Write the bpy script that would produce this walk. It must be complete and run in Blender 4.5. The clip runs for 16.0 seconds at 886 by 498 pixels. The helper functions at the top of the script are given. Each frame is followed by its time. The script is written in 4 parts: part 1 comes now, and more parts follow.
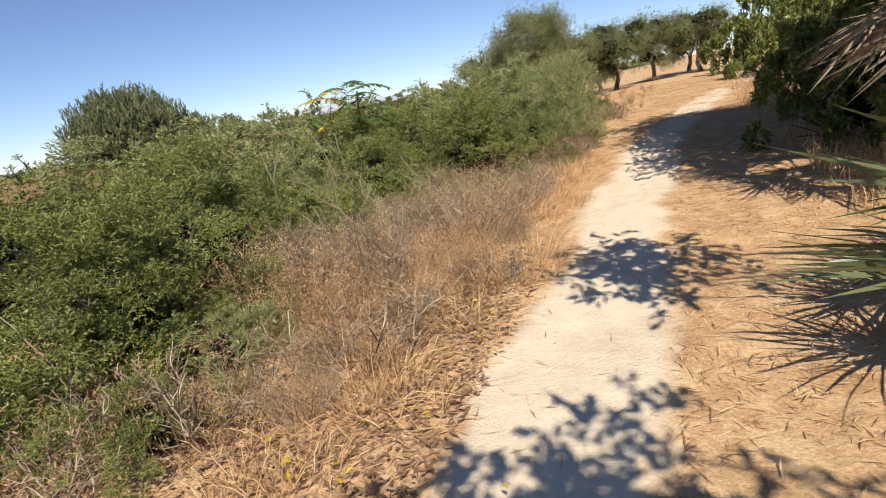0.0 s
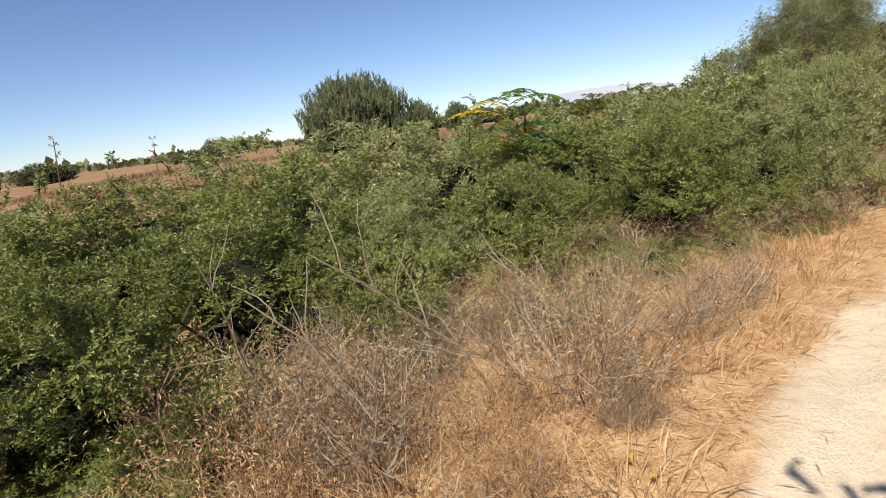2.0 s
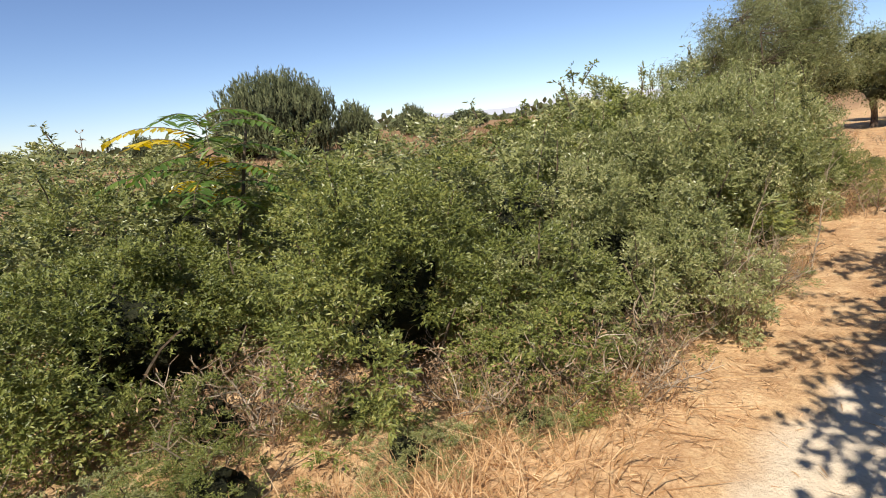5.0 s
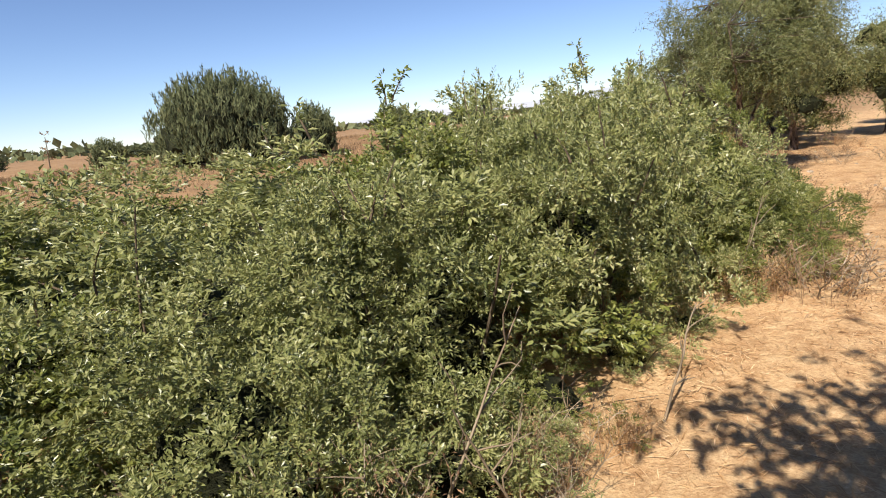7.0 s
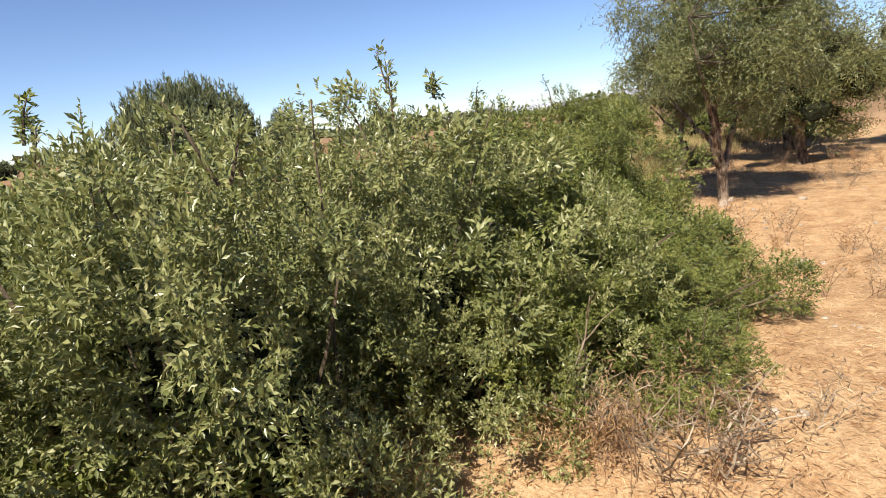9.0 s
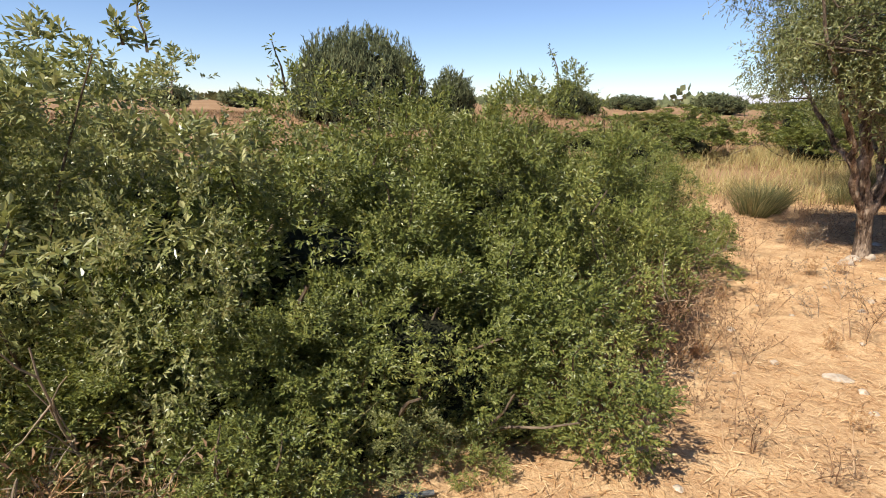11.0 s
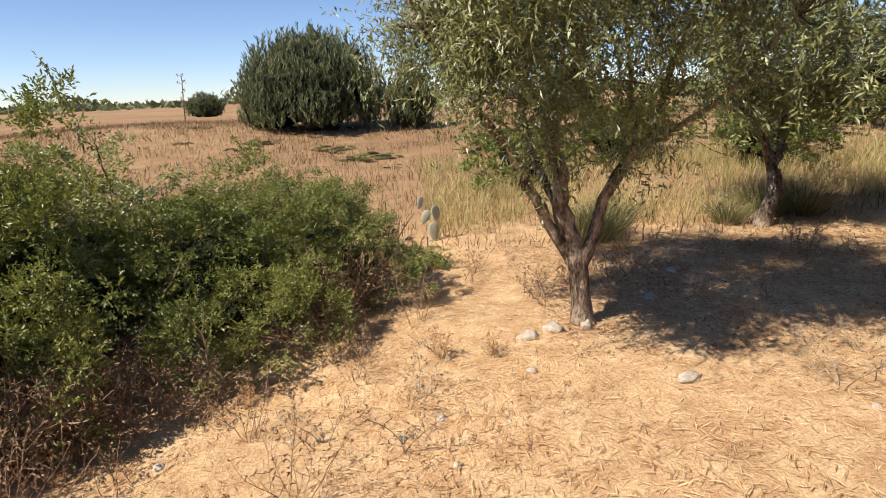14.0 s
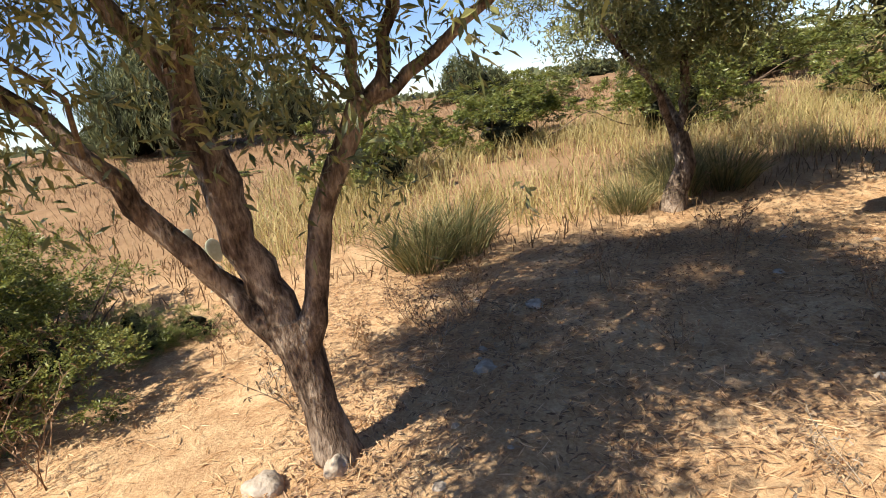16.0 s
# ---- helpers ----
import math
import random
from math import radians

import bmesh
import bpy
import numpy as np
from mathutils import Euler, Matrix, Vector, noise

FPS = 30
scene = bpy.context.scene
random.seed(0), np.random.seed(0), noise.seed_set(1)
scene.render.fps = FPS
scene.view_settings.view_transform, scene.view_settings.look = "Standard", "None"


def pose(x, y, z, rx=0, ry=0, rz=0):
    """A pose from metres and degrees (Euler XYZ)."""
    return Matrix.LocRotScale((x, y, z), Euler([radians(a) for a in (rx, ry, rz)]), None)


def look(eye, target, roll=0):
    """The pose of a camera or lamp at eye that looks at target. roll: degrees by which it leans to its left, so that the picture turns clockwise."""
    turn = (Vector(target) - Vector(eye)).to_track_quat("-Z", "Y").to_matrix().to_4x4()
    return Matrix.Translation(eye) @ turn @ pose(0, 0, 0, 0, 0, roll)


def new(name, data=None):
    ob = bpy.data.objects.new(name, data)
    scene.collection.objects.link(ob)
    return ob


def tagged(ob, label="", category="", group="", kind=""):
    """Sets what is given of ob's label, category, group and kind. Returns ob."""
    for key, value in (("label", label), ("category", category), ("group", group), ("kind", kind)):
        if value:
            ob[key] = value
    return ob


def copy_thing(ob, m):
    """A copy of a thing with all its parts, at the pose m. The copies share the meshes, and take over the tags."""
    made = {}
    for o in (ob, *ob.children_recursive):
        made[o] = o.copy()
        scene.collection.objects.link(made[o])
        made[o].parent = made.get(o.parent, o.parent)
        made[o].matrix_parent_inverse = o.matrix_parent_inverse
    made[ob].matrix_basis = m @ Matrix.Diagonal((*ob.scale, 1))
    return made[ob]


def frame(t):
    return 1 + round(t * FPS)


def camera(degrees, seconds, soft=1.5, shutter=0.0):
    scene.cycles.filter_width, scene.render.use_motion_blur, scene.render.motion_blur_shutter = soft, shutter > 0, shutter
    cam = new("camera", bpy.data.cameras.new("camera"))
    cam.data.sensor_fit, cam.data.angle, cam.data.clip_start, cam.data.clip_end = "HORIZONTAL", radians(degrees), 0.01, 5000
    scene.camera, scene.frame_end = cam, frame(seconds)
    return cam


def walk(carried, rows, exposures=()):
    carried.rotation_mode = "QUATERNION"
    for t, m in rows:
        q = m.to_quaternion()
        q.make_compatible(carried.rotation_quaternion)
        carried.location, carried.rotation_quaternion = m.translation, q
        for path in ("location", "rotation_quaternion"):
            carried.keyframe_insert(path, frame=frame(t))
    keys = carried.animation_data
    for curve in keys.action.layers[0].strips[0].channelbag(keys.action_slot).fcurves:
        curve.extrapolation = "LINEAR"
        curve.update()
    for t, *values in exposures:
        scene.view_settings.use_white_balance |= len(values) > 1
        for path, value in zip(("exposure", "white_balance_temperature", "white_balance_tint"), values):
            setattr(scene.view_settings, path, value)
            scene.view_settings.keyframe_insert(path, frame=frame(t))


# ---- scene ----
LENS = 76.0
cam = camera(LENS, 16.0, 1.0)
# seconds, x, y, z, heading to the left of +y, pitch, lean to the right
PATH = [
    (0.0, -0.075, 0.001, 1.584, 24.38, -14.59, 10.16),
    (0.5, -0.143, 0.582, 1.677, 32.69, -14.19, 10.08),
    (1.0, -0.182, 1.088, 1.736, 42.81, -12.67, 8.98),
    (1.5, -0.183, 1.646, 1.775, 47.52, -12.72, 7.88),
    (2.0, -0.191, 2.208, 1.802, 47.73, -12.50, 7.34),
    (2.5, -0.242, 2.797, 1.806, 48.18, -12.73, 7.20),
    (3.0, -0.306, 3.396, 1.816, 48.28, -12.72, 7.01),
    (5.5, -0.138, 6.605, 1.851, 48.45, -12.71, 5.01),
    (6.0, -0.127, 7.354, 1.900, 48.87, -12.98, 5.08),
    (6.5, -0.120, 8.018, 1.911, 49.84, -12.79, 5.14),
    (7.0, -0.197, 8.650, 1.935, 50.95, -13.04, 5.45),
    (7.5, -0.295, 9.209, 1.935, 51.70, -12.69, 5.60),
    (8.0, -0.364, 9.820, 1.947, 52.54, -12.56, 5.49),
    (8.5, -0.321, 10.445, 1.983, 53.62, -12.61, 5.97),
    (9.0, -0.273, 11.070, 1.978, 54.82, -12.66, 5.97),
    (11.5, -0.064, 14.438, 1.894, 81.03, -15.04, -1.06),
    (12.0, -0.180, 15.184, 1.928, 82.48, -14.98, -0.14),
    (12.5, -0.317, 15.943, 2.008, 83.55, -15.35, 0.66),
    (13.0, -0.421, 16.521, 2.058, 84.75, -15.43, 1.34),
    (13.5, -0.625, 17.143, 2.025, 85.36, -15.31, 1.55),
    (14.0, -0.852, 17.736, 2.021, 86.41, -15.36, 2.08),
    (14.5, -1.168, 18.207, 1.992, 86.76, -15.43, 2.85),
    (15.0, -1.525, 18.526, 1.937, 85.21, -15.06, 4.46),
    (15.5, -2.027, 18.829, 1.843, 83.59, -15.33, 6.24),
    (16.0, -2.572, 19.111, 1.651, 81.56, -15.23, 8.11),
]
walk(cam, [(t, pose(x, y, z, 90 + p, 0, h) @ pose(0, 0, 0, 0, 0, -lean)) for t, x, y, z, h, p, lean in PATH],
     exposures=[(0.0, 0.38), (3.0, 0.4), (6.0, 0.55), (9.0, 0.66), (14.0, 0.62), (15.0, 0.64), (16.0, 0.82)])

# ---- light ----
SUN_UP, SUN_TURN = 49.0, 153.0     # elevation; bearing clockwise from +y
world = bpy.data.worlds.new("sky")
scene.world = world
world.use_nodes = True
wn = world.node_tree.nodes
sky = wn.new("ShaderNodeTexSky")
sky.sky_type = "NISHITA"
sky.sun_disc = False
sky.sun_elevation = radians(SUN_UP)
sky.sun_rotation = radians(SUN_TURN)
sky.air_density, sky.dust_density, sky.ozone_density = 0.75, 0.0, 1.5
wn["Background"].inputs["Strength"].default_value = 0.082
tint = wn.new("ShaderNodeMix")             # clear, dry late-summer blue
tint.data_type, tint.blend_type = "RGBA", "MULTIPLY"
tint.inputs["Factor"].default_value = 1.0
tint.inputs["B"].default_value = (0.94, 0.99, 1.15, 1)
world.node_tree.links.new(sky.outputs["Color"], tint.inputs["A"])
world.node_tree.links.new(tint.outputs["Result"], wn["Background"].inputs["Color"])
sun_data = bpy.data.lights.new("sun", "SUN")
sun_data.energy, sun_data.angle, sun_data.color = 5.0, radians(0.5), (1.0, 0.93, 0.82)
sun = new("sun", sun_data)
_b, _e = radians(SUN_TURN), radians(SUN_UP)
SUN_DIR = Vector((math.sin(_b) * math.cos(_e), math.cos(_b) * math.cos(_e), math.sin(_e)))
sun.matrix_world = look(SUN_DIR * 40, (0, 0, 0))


# ---- materials ----
def mat(name, rough=0.9, spec=0.3):
    m = bpy.data.materials.new(name)
    m.use_nodes = True
    b = m.node_tree.nodes["Principled BSDF"]
    b.inputs["Roughness"].default_value = rough
    b.inputs["Specular IOR Level"].default_value = spec
    return m, m.node_tree.nodes, m.node_tree.links, b


def node(nodes, kind, **values):
    n = nodes.new(kind)
    for key, v in values.items():
        n.inputs[key].default_value = v
    return n


def ramp(nodes, stops):
    r = nodes.new("ShaderNodeValToRGB")
    while len(r.color_ramp.elements) < len(stops):
        r.color_ramp.elements.new(0.5)
    for e, (p, c) in zip(r.color_ramp.elements, stops):
        e.position, e.color = p, (*c, 1)
    return r


def leaf_mat(name, stops, gloss=0.45, through_light=0.3, spec=0.4):
    """Leaves: a colour for each leaf, drifting in patches, with light through the blade."""
    m, n, l, b = mat(name, gloss, spec)
    geo = n.new("ShaderNodeNewGeometry")
    tex = node(n, "ShaderNodeTexNoise", Scale=1.7, Detail=3.0)
    pos = n.new("ShaderNodeTexCoord")
    l.new(pos.outputs["Object"], tex.inputs["Vector"])
    mix = n.new("ShaderNodeMath")
    mix.operation = "MULTIPLY_ADD"
    l.new(geo.outputs["Random Per Island"], mix.inputs[0])
    mix.inputs[1].default_value = 0.62
    sub = n.new("ShaderNodeMath")
    sub.operation = "MULTIPLY_ADD"
    l.new(tex.outputs["Fac"], sub.inputs[0])
    sub.inputs[1].default_value, sub.inputs[2].default_value = 0.9, -0.25
    l.new(sub.outputs[0], mix.inputs[2])
    r = ramp(n, stops)
    l.new(mix.outputs[0], r.inputs["Fac"])
    l.new(r.outputs["Color"], b.inputs["Base Color"])
    tr = n.new("ShaderNodeBsdfTranslucent")
    hsv = node(n, "ShaderNodeHueSaturation", Hue=0.48, Saturation=1.1, Value=1.3)
    l.new(r.outputs["Color"], hsv.inputs["Color"])
    l.new(hsv.outputs["Color"], tr.inputs["Color"])
    ms = n.new("ShaderNodeMixShader")
    ms.inputs["Fac"].default_value = through_light
    l.new(b.outputs[0], ms.inputs[1])
    l.new(tr.outputs[0], ms.inputs[2])
    l.new(ms.outputs[0], n["Material Output"].inputs["Surface"])
    return m


def rough_mat(name, stops, scale=6.0, bump=0.5, dist=0.02, rough=0.95, stretch=(1, 1, 1), island=0.0, space="Object"):
    """Bark, stone, soil: noise at two scales with relief."""
    m, n, l, b = mat(name, rough, 0.2)
    pos = n.new("ShaderNodeTexCoord")
    mp = n.new("ShaderNodeMapping")
    mp.inputs["Scale"].default_value = stretch
    l.new(pos.outputs[space], mp.inputs["Vector"])
    a = node(n, "ShaderNodeTexNoise", Scale=scale, Detail=8.0, Roughness=0.65)
    c = node(n, "ShaderNodeTexNoise", Scale=scale * 7, Detail=4.0)
    l.new(mp.outputs[0], a.inputs["Vector"])
    l.new(mp.outputs[0], c.inputs["Vector"])
    add = n.new("ShaderNodeMath")
    add.operation = "MULTIPLY_ADD"
    l.new(c.outputs["Fac"], add.inputs[0])
    add.inputs[1].default_value = 0.35
    l.new(a.outputs["Fac"], add.inputs[2])
    off = n.new("ShaderNodeMath")
    off.operation = "SUBTRACT"
    off.inputs[1].default_value = 0.17
    l.new(add.outputs[0], off.inputs[0])
    fac = off
    if island:
        geo = n.new("ShaderNodeNewGeometry")
        k = n.new("ShaderNodeMath")
        k.operation = "MULTIPLY_ADD"
        l.new(geo.outputs["Random Per Island"], k.inputs[0])
        k.inputs[1].default_value = island
        l.new(off.outputs[0], k.inputs[2])
        fac = n.new("ShaderNodeMath")
        fac.operation = "SUBTRACT"
        fac.inputs[1].default_value = island / 2
        l.new(k.outputs[0], fac.inputs[0])
    r = ramp(n, stops)
    l.new(fac.outputs[0], r.inputs["Fac"])
    l.new(r.outputs["Color"], b.inputs["Base Color"])
    bp = node(n, "ShaderNodeBump", Strength=bump, Distance=dist)
    l.new(add.outputs[0], bp.inputs["Height"])
    l.new(bp.outputs["Normal"], b.inputs["Normal"])
    return m


def ground_mat():
    """Straw-covered sandy soil, with the pale trodden track and the red-brown field beyond."""
    m, n, l, b = mat("dry_ground", 0.97, 0.15)
    pos = n.new("ShaderNodeTexCoord")
    sep = n.new("ShaderNodeSeparateXYZ")
    l.new(pos.outputs["Object"], sep.inputs[0])

    def noise_of(scale, detail=6.0, rough=0.6):
        t = node(n, "ShaderNodeTexNoise", Scale=scale, Detail=detail, Roughness=rough)
        l.new(pos.outputs["Object"], t.inputs["Vector"])
        return t.outputs["Fac"]

    def maths(op, a, c, d=None):
        k = n.new("ShaderNodeMath")
        k.operation = op
        for i, v in enumerate((a, c, d)):
            if v is None:
                continue
            if isinstance(v, (int, float)):
                k.inputs[i].default_value = v
            else:
                l.new(v, k.inputs[i])
        return k.outputs[0]

    def step(v, lo, hi):
        k = n.new("ShaderNodeMapRange")
        k.interpolation_type = "SMOOTHSTEP"
        l.new(v, k.inputs["Value"])
        k.inputs["From Min"].default_value, k.inputs["From Max"].default_value = lo, hi
        return k.outputs["Result"]

    def blend(fac, a, c):
        k = n.new("ShaderNodeMix")
        k.data_type = "RGBA"
        l.new(fac, k.inputs["Factor"])
        l.new(a, k.inputs["A"])
        l.new(c, k.inputs["B"])
        return k.outputs["Result"]

    big, mid, fine = noise_of(0.5, 4), noise_of(5.0, 8, 0.7), noise_of(60.0, 5, 0.7)
    straw = ramp(n, [(0.28, (0.2, 0.105, 0.05)), (0.43, (0.42, 0.25, 0.125)), (0.57, (0.6, 0.4, 0.215)), (0.75, (0.78, 0.6, 0.38))])
    l.new(maths("MULTIPLY_ADD", fine, 0.55, maths("MULTIPLY_ADD", mid, 0.6, -0.07)), straw.inputs["Fac"])
    track = ramp(n, [(0.3, (0.52, 0.41, 0.29)), (0.5, (0.69, 0.565, 0.41)), (0.75, (0.8, 0.68, 0.52))])
    l.new(maths("MULTIPLY_ADD", fine, 0.4, maths("MULTIPLY_ADD", mid, 0.6, 0.0)), track.inputs["Fac"])
    field = ramp(n, [(0.25, (0.15, 0.085, 0.045)), (0.5, (0.29, 0.175, 0.09)), (0.75, (0.44, 0.3, 0.165))])
    l.new(maths("MULTIPLY_ADD", noise_of(1.5, 8, 0.75), 0.6, maths("MULTIPLY", noise_of(0.12, 4), 0.4)), field.inputs["Fac"])
    # trodden track along x = -0.5
    wob = maths("MULTIPLY_ADD", noise_of(1.2, 5), 0.7, -0.35)
    past = maths("MAXIMUM", maths("SUBTRACT", sep.outputs[1], 5.0), 0.0)
    bow = maths("MULTIPLY", maths("MULTIPLY", past, past), 0.011)
    off = maths("ABSOLUTE", maths("ADD", maths("SUBTRACT", maths("ADD", sep.outputs[0], 0.57), bow), wob), 0)
    on_track = maths("SUBTRACT", 1.0, step(off, 0.26, 0.44))
    along = maths("SUBTRACT", 1.0, step(sep.outputs[1], 40.0, 60.0))
    c1 = blend(maths("MULTIPLY", on_track, along), straw.outputs["Color"], track.outputs["Color"])
    far_left = maths("SUBTRACT", 1.0, step(maths("MULTIPLY_ADD", wob, 2.0, sep.outputs[0]), -9.0, -6.0))
    c2 = blend(far_left, c1, field.outputs["Color"])
    l.new(c2, b.inputs["Base Color"])
    bp = node(n, "ShaderNodeBump", Strength=0.7, Distance=0.03)
    l.new(maths("MULTIPLY_ADD", fine, 0.5, mid), bp.inputs["Height"])
    l.new(bp.outputs["Normal"], b.inputs["Normal"])
    return m


GROUND = ground_mat()
SHRUB = leaf_mat("shrub_leaf", [(0.0, (0.05, 0.066, 0.018)), (0.4, (0.14, 0.165, 0.04)), (0.75, (0.255, 0.27, 0.07)), (1.0, (0.43, 0.41, 0.14))], 0.4, 0.27, 0.45)
SHRUB_GREY = leaf_mat("shrub_leaf_grey", [(0.0, (0.075, 0.094, 0.032)), (0.4, (0.215, 0.235, 0.08)), (0.75, (0.37, 0.37, 0.155)), (1.0, (0.57, 0.53, 0.28))], 0.36, 0.29, 0.55)
OLIVE = leaf_mat("olive_leaf", [(0.0, (0.055, 0.066, 0.025)), (0.4, (0.14, 0.155, 0.052)), (0.75, (0.25, 0.25, 0.09)), (1.0, (0.42, 0.4, 0.2))], 0.4, 0.2, 0.5)
CONIFER = leaf_mat("conifer_leaf", [(0.0, (0.05, 0.062, 0.03)), (0.5, (0.12, 0.135, 0.062)), (1.0, (0.22, 0.225, 0.11))], 0.7, 0.12, 0.2)
FERN = leaf_mat("broad_leaf", [(0.0, (0.05, 0.1, 0.02)), (0.75, (0.12, 0.2, 0.04)), (1.0, (0.2, 0.26, 0.05))], 0.45, 0.4)
YELLOW = leaf_mat("yellow_leaf", [(0.0, (0.45, 0.34, 0.02)), (1.0, (0.75, 0.6, 0.06))], 0.5, 0.4)
GRASS_GREEN = leaf_mat("tussock_blade", [(0.0, (0.05, 0.055, 0.022)), (0.5, (0.16, 0.16, 0.06)), (1.0, (0.5, 0.4, 0.19))], 0.6, 0.3)
GRASS_PALE = leaf_mat("pale_grass_blade", [(0.0, (0.25, 0.23, 0.08)), (0.5, (0.45, 0.38, 0.16)), (1.0, (0.66, 0.54, 0.28))], 0.7, 0.35)
STRAW = leaf_mat("straw_blade", [(0.0, (0.26, 0.14, 0.065)), (0.5, (0.54, 0.35, 0.17)), (1.0, (0.84, 0.66, 0.42))], 0.75, 0.25, 0.2)
DRY_STEM = leaf_mat("dry_stem", [(0.0, (0.09, 0.05, 0.028)), (0.5, (0.25, 0.15, 0.085)), (1.0, (0.5, 0.35, 0.21))], 0.85, 0.0, 0.15)
GREY_STEM = leaf_mat("grey_dry_stem", [(0.0, (0.09, 0.065, 0.042)), (0.5, (0.24, 0.18, 0.12)), (1.0, (0.56, 0.47, 0.36))], 0.85, 0.0, 0.15)
FIELD_BLADE = leaf_mat("field_blade", [(0.0, (0.09, 0.055, 0.035)), (0.5, (0.22, 0.14, 0.075)), (1.0, (0.42, 0.3, 0.165))], 0.85, 0.1, 0.1)
PALM = leaf_mat("palm_leaf", [(0.0, (0.03, 0.045, 0.02)), (0.6, (0.075, 0.1, 0.035)), (1.0, (0.2, 0.2, 0.09))], 0.4, 0.15, 0.5)
PALM_DRY = leaf_mat("dead_palm_leaf", [(0.0, (0.12, 0.09, 0.06)), (1.0, (0.34, 0.27, 0.18))], 0.8, 0.1, 0.2)
BARK = rough_mat("olive_bark", [(0.36, (0.04, 0.028, 0.02)), (0.5, (0.19, 0.135, 0.095)), (0.64, (0.44, 0.345, 0.255))], 13.0, 1.0, 0.05, 0.95, (1, 1, 0.35))
TWIG = rough_mat("twig_bark", [(0.3, (0.06, 0.042, 0.03)), (0.7, (0.2, 0.15, 0.1))], 20.0, 0.5, 0.01)
# near-black: the shade deep in the foliage is put into this colour
CORE_SHADE = rough_mat("foliage_shade", [(0.3, (0.012, 0.014, 0.007)), (0.55, (0.03, 0.033, 0.014)), (0.8, (0.06, 0.052, 0.025))], 14.0, 1.0, 0.06)
STONE = rough_mat("pale_stone", [(0.3, (0.3, 0.23, 0.16)), (0.6, (0.52, 0.44, 0.35)), (0.8, (0.72, 0.66, 0.57))], 7.0, 0.8, 0.02)
PIPE = rough_mat("old_pipe", [(0.3, (0.05, 0.055, 0.055)), (0.6, (0.12, 0.13, 0.13)), (0.85, (0.25, 0.25, 0.23))], 12.0, 0.3, 0.004, 0.6)
PAD = rough_mat("pale_pad", [(0.3, (0.34, 0.36, 0.25)), (0.6, (0.47, 0.48, 0.36)), (0.85, (0.6, 0.59, 0.48))], 9.0, 0.4, 0.01, 0.7)


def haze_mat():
    """Far hills; the wash of the air between is painted in as a pale glow."""
    m, n, l, b = mat("haze_glow_hill", 1.0, 0.0)
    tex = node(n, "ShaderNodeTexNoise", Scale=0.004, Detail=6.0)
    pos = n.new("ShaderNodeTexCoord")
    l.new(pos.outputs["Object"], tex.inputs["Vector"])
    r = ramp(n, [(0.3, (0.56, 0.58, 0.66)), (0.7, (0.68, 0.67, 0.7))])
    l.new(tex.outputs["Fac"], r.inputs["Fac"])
    # emission stands in for light scattered by the air
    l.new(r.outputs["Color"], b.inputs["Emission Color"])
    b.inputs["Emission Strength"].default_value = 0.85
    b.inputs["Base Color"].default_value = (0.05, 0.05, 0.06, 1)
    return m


HAZE = haze_mat()


# ---- mesh helpers ----
JOINED = ("leafage", "branchwork", "shade_core")       # too many and too small to pick apart

def mesh_part(name, verts, faces, material, parent=None, label="", smooth=False):
    me = bpy.data.meshes.new(name)
    v = np.asarray(verts, np.float32)
    me.vertices.add(len(v))
    me.vertices.foreach_set("co", v.ravel())
    if isinstance(faces, np.ndarray):
        k = faces.shape[1]
        me.loops.add(faces.size)
        me.loops.foreach_set("vertex_index", faces.astype(np.int32).ravel())
        me.polygons.add(len(faces))
        me.polygons.foreach_set("loop_start", np.arange(len(faces), dtype=np.int32) * k)
    else:
        me.clear_geometry()
        me.from_pydata([tuple(p) for p in v], [], faces)
    me.polygons.foreach_set("use_smooth", np.full(len(me.polygons), smooth))
    me.update(calc_edges=True)
    me.validate()
    me.materials.append(material)
    ob = new(name, me)
    if parent is not None:
        ob.parent = parent
    if label:
        ob["label"] = label
    if name in JOINED:
        ob["kind"] = "stuff"
    return ob


def joined(pieces):
    """Pieces of (points, faces) as one; quads are cut in two."""
    V, F, base = [], [], 0
    for v, f in pieces:
        if f.shape[1] == 4:
            f = np.concatenate([f[:, [0, 1, 2]], f[:, [0, 2, 3]]])
        V.append(v)
        F.append(f + base)
        base += len(v)
    return np.concatenate(V), np.concatenate(F)


def unit(v):
    return v / np.maximum(np.linalg.norm(v, axis=-1, keepdims=True), 1e-9)


def blades(roots, dirs, length, width, bend, rng, fold=0.0, face=None, loose=0.6, simple=False):
    """Leaf blades: four points each, root, two sides, tip. Arrays of roots and directions; face: the way the blades turn."""
    n = len(roots)
    d = unit(dirs)
    lean = unit(rng.normal(size=(n, 3)))
    if face is not None:
        lean = unit(np.asarray(face) + lean * loose)
    side = unit(np.cross(d, lean))
    nrm = np.cross(side, d)
    L = (length * rng.uniform(0.7, 1.25, (n, 1)))
    W = (width * rng.uniform(0.75, 1.25, (n, 1)))
    mid = roots + d * L * 0.5
    tip = roots + d * L + nrm * L * bend * rng.normal(size=(n, 1)) - np.array([0, 0, 1.0]) * L * abs(bend) * 0.5
    a = mid + side * W * 0.5 + nrm * W * fold
    b = mid - side * W * 0.5 + nrm * W * fold
    if simple:
        v = np.stack([roots - side * W * 0.5, roots + side * W * 0.5, tip], 1).reshape(-1, 3)
        return v, np.arange(n * 3).reshape(n, 3)
    v = np.stack([roots, a, tip, b], 1).reshape(-1, 3)
    f = np.arange(n * 4).reshape(n, 4)
    return v, f


